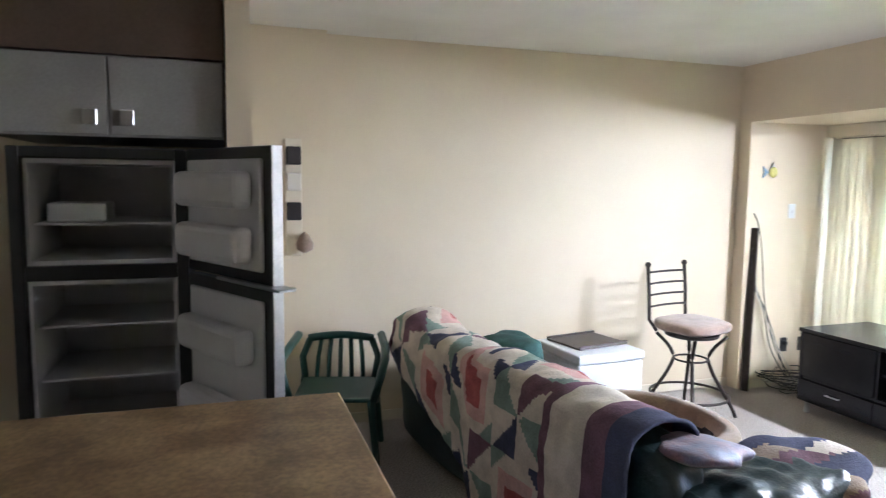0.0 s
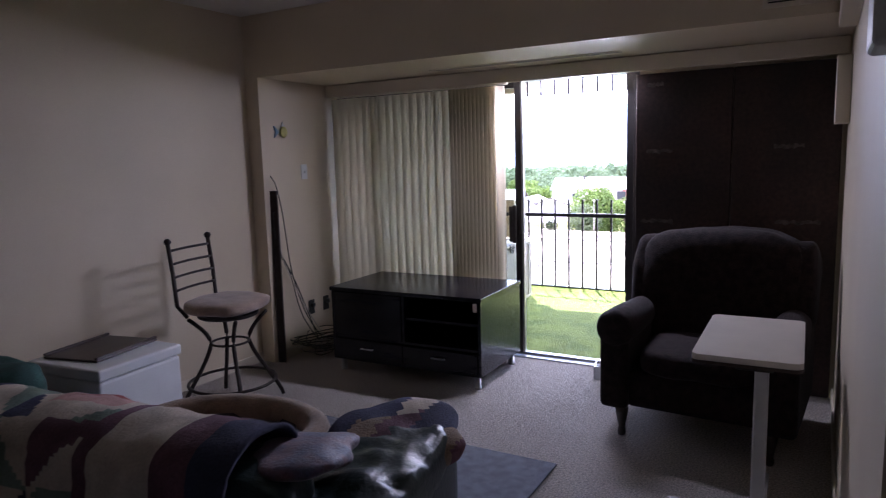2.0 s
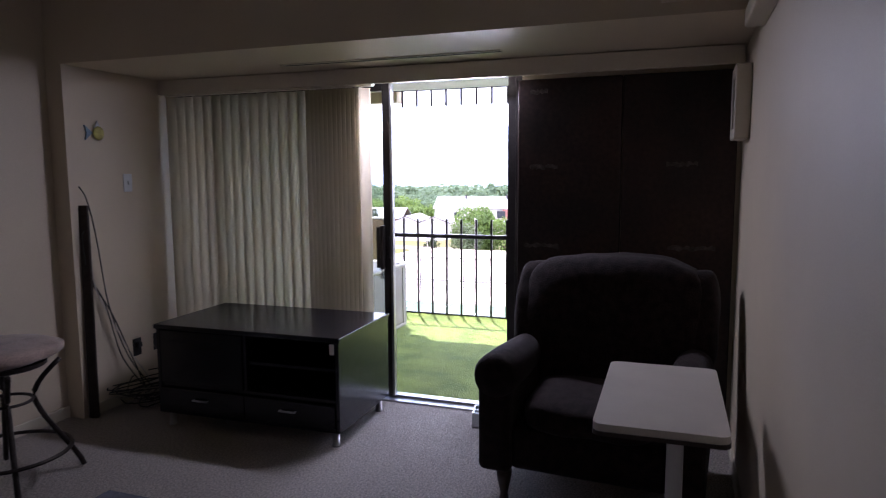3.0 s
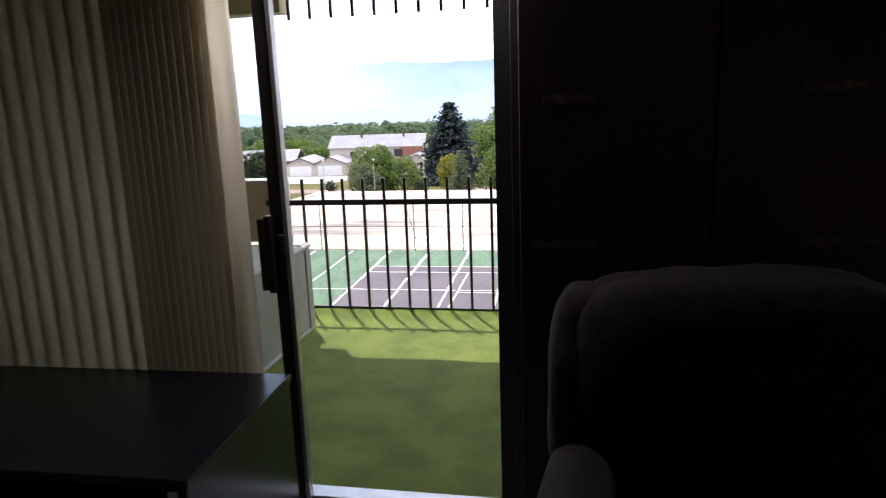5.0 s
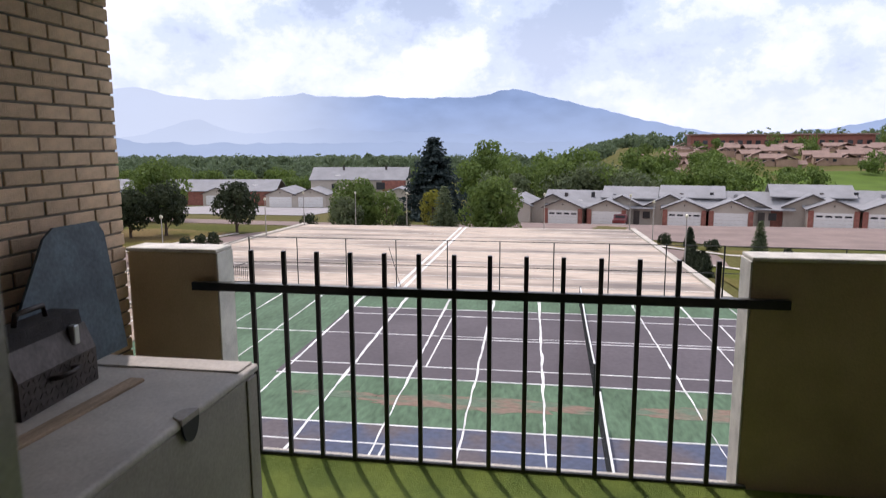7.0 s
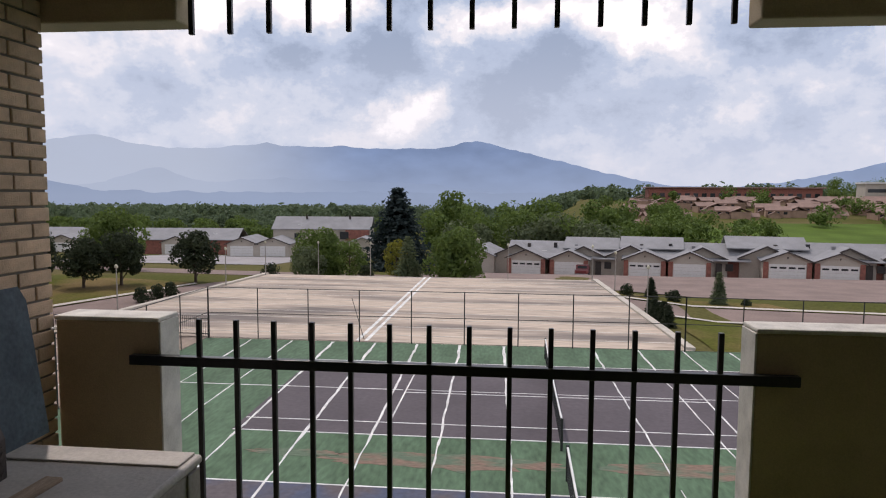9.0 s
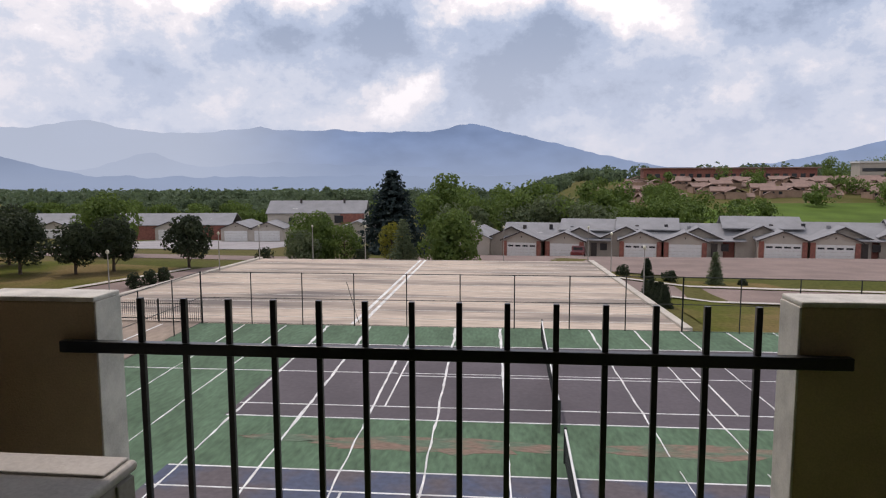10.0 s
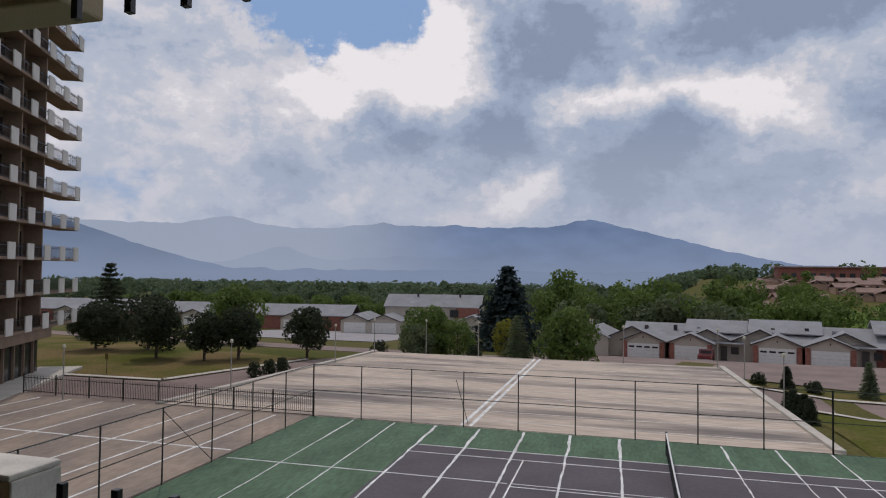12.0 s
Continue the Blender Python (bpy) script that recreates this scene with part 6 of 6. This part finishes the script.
# ---- apartment tower ----
M_TOWER = mat("tower_brick", (0.22, 0.155, 0.11), 0.85, 0.15, 0.6, 5, 0.2)
M_WPANEL = mat("white_panel", (0.62, 0.60, 0.56), 0.7, 0.1, 1, 8, 0.1)
tw = thing("apartment_tower", (-44.4, 37.7, ZC - 0.1), "tan brick apartment tower with white balcony panels", "building", turn=26.3)
part("wall", box(B(), (-16, -30, -0.5), (-1.6, 8.6, 40)), M_TOWER, tw)
part("lobby_wall", box(B(), (-1.6, -30, -0.4), (-0.9, 9.0, 2.9)), M_DARKGL, tw, "dark glazed ground floor")
for k in range(22):
    part("mullion", box(B(), (-0.9, -29 + k * 1.75, -0.4), (-0.72, -28.86 + k * 1.75, 2.9)), M_TOWER, tw)
part("canopy", box(B(), (-1.6, -30, 2.9), (0.0, 9.4, 3.7), 0.03, 1), M_TOWER, tw)
part("entry_walk", box(B(), (-1.6, -6, -0.2), (1.8, 11.5, 0.14), 0.02, 1), M_KERB, tw)
slab_m = pan_m = rail_m = fin_m = win_m = None
for f in range(13):
    z = 3.7 + 2.75 * f
    if slab_m is None:
        s_ = part("balcony_slab", box(B(), (-1.6, -30, 0), (0.1, 14.6, 0.22)), M_TOWER, tw)
        r_ = part("balcony_rail", box(box(B(), (-0.02, -30, 0.98), (0.03, 14.5, 1.03)), (-0.02, -30, 0.3), (0.03, 14.5, 0.34)), M_RAIL, tw)
        bm = B()
        for k in range(278):
            box(bm, (-0.005, -30 + k * 0.16, 0.1), (0.015, -29.985 + k * 0.16, 1.2))
        b3 = part("railing_infill", bm, M_RAIL, tw)
        tagged(b3, kind="stuff")
        slab_m, rail_m, fin_m = s_.data, r_.data, b3.data
        for o in (s_, r_, b3):
            o.location.z = z
    else:
        for nm, me in (("balcony_slab", slab_m), ("balcony_rail", rail_m), ("railing_infill", fin_m)):
            o = new(nm, me)
            o.parent = tw
            o.location.z = z
            if nm == "railing_infill":
                tagged(o, kind="stuff")
    for k in range(14):
        y = -28.6 + k * 3.25
        if pan_m is None:
            o = part("balcony_panel", box(B(), (0.06, 0, 0.02), (0.16, 1.15, 1.25), 0.01, 1), M_WPANEL, tw)
            pan_m = o.data
        else:
            o = new("balcony_panel", pan_m)
            o.parent = tw
        o.location = (0, y, z)
        if y < 5:
            if win_m is None:
                o = part("window", box(B(), (-1.6, 0, 0.3), (-1.55, 1.9, 2.3)), M_DARKGL, tw)
                win_m = o.data
            else:
                o = new("window", win_m)
                o.parent = tw
            o.location = (0, y + 1.2, z)
for k in range(9):
    part("fin_wall", box(B(), (-1.6, -26.9 + k * 4.3, 3.7), (-0.25, -26.7 + k * 4.3, 40)), M_TOWER, tw)

# ---- mountains ----
def ridge(name, dist, f, col, label, haze_tint, a0=-70, a1=60, base=-130):
    vs, n = [], 420
    for i in range(n + 1):
        a = a0 + (a1 - a0) * i / n
        x, y = math.sin(radians(a)) * dist, math.cos(radians(a)) * dist
        e = f(a)
        e += 0.17 * noise.fractal(Vector((a * 0.5, dist * 0.01, 0)), 0.75, 2.1, 8)
        h = math.tan(radians(max(e, -0.2))) * dist + 1.5
        vs += [(x, y, base), (x * 0.985, y * 0.985, (base + h) / 2), (x, y, h)]
    fs = [(3 * i + k, 3 * i + 3 + k, 3 * i + 4 + k, 3 * i + 1 + k) for i in range(n) for k in (0, 1)]
    me = bpy.data.meshes.new(name)
    me.from_pydata(vs, [], fs)
    me.polygons.foreach_set("use_smooth", [True] * len(me.polygons))
    m = bpy.data.materials.new(name)
    m.use_nodes = True
    nt = m.node_tree
    b_ = nt.nodes["Principled BSDF"]
    # slopes glow by themselves: daylight and blue haze are put into the emission
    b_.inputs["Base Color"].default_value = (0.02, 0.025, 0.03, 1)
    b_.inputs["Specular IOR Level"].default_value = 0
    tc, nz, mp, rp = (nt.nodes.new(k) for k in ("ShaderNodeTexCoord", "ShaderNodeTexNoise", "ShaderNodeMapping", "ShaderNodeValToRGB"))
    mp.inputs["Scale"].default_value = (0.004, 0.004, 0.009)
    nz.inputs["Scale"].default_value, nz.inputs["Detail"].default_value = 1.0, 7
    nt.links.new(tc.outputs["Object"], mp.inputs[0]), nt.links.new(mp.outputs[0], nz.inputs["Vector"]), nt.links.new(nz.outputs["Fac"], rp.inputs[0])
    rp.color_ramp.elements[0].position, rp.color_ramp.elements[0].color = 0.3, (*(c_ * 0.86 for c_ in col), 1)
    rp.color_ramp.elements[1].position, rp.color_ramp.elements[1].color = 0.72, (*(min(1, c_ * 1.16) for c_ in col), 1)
    # low haze painted into the glow colour, paler towards the foot
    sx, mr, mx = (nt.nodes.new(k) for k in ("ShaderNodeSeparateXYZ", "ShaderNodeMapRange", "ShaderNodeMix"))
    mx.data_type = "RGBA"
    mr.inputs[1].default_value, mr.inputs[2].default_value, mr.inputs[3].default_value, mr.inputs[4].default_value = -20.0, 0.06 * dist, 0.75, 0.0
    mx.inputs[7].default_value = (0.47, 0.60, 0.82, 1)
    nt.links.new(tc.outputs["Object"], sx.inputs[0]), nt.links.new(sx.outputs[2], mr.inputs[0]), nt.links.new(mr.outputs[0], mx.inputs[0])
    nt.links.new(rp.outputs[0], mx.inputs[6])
    # pale rain haze painted into the glow colour at one end of the range
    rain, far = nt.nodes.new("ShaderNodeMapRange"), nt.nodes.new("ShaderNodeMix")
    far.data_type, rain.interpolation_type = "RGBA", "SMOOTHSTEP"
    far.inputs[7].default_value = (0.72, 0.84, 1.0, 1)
    rain.inputs[1].default_value, rain.inputs[2].default_value, rain.inputs[3].default_value, rain.inputs[4].default_value = -0.20 * dist, -0.46 * dist, 0.0, haze_tint
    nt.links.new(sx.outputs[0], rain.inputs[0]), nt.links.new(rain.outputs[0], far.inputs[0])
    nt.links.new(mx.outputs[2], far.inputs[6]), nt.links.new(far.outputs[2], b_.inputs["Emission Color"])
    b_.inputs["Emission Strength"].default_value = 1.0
    me.materials.append(m)
    return tagged(new(name, me), label, "mountains", kind="structure")


def bump(a, c_, w):
    return math.exp(-((a - c_) / w) ** 2)


def main_ridge(a):
    e = 3.55 - 2.9 * smooth(-2, 14, a) + 2.6 * smooth(17, 34, a)
    return e + 0.75 * bump(a, -3.5, 2.6) + 0.35 * bump(a, -20, 3.5) + 0.3 * bump(a, -14, 2) + 0.7 * bump(a, -33.7, 2.4) + 0.2 * bump(a, -9, 1.6) - 0.15 * bump(a, -27.5, 2)


ridge("mountain_backdrop_far", 4300, main_ridge, (0.29, 0.42, 0.68), "long blue mountain range on the horizon, haze painted in", 0.85)
ridge("mountain_backdrop_middle", 3900, lambda a: 0.4 + 1.35 * bump(a, -29.5, 3.0) + 0.7 * bump(a, -20, 5) + 0.45 * bump(a, -11, 6) - 1.0 * smooth(-8, 6, a), (0.29, 0.41, 0.64), "blue foothills before the range, haze painted in", 0.65)
ridge("mountain_backdrop_near", 3500, lambda a: 4.6 - 4.6 * smooth(-52, -31, a) + 1.9 * smooth(20, 36, a), (0.215, 0.315, 0.51), "darker blue foothill at the side of the range, haze painted in", 0.1)

# ---- brick wall of the balcony ----
bw = thing("brick_wall", (BX0, 0.15, 0.0), "buff brick balcony side wall with recessed mortar", "wall", kind="structure")
part("mortar", box(B(), (-0.45, 0.001, -0.3), (-0.008, 2.32, 2.285)), M_MORTAR, bw)
BL, BH, BG = 0.181, 0.0527, 0.0100
brick_me = {}


def brick_mesh(length):
    key = round(length, 3)
    if key not in brick_me:
        bm = box(B(), (-0.09, 0.0, 0.0), (0.0, length, BH), 0.003, 1)
        me = bpy.data.meshes.new("brick")
        bm.to_mesh(me)
        bm.free()
        me.materials.append(M_BRICK)
        brick_me[key] = me
    return brick_me[key]


rb = random.Random(4)
rest = B()
for c_ in range(36):
    z = 0.02 + c_ * (BH + BG)
    y = 2.33
    first = True
    while y > 0.01:
        L_ = BL / 2 if (first and c_ % 2) else BL
        y0 = max(0.0, y - L_)
        if y0 > 0.95 and z > 0.5:
            o_ = new("brick", brick_mesh(y - y0))
            o_.parent = bw
            o_.location = (rb.uniform(-0.0015, 0.0015), y0, z)
        else:
            box(rest, (-0.09, y0, z), (0.0, y, z + BH), 0.003, 1)
        y = y0 - BG
        first = False
tagged(part("brick_rest", rest, M_BRICK, bw), kind="stuff")
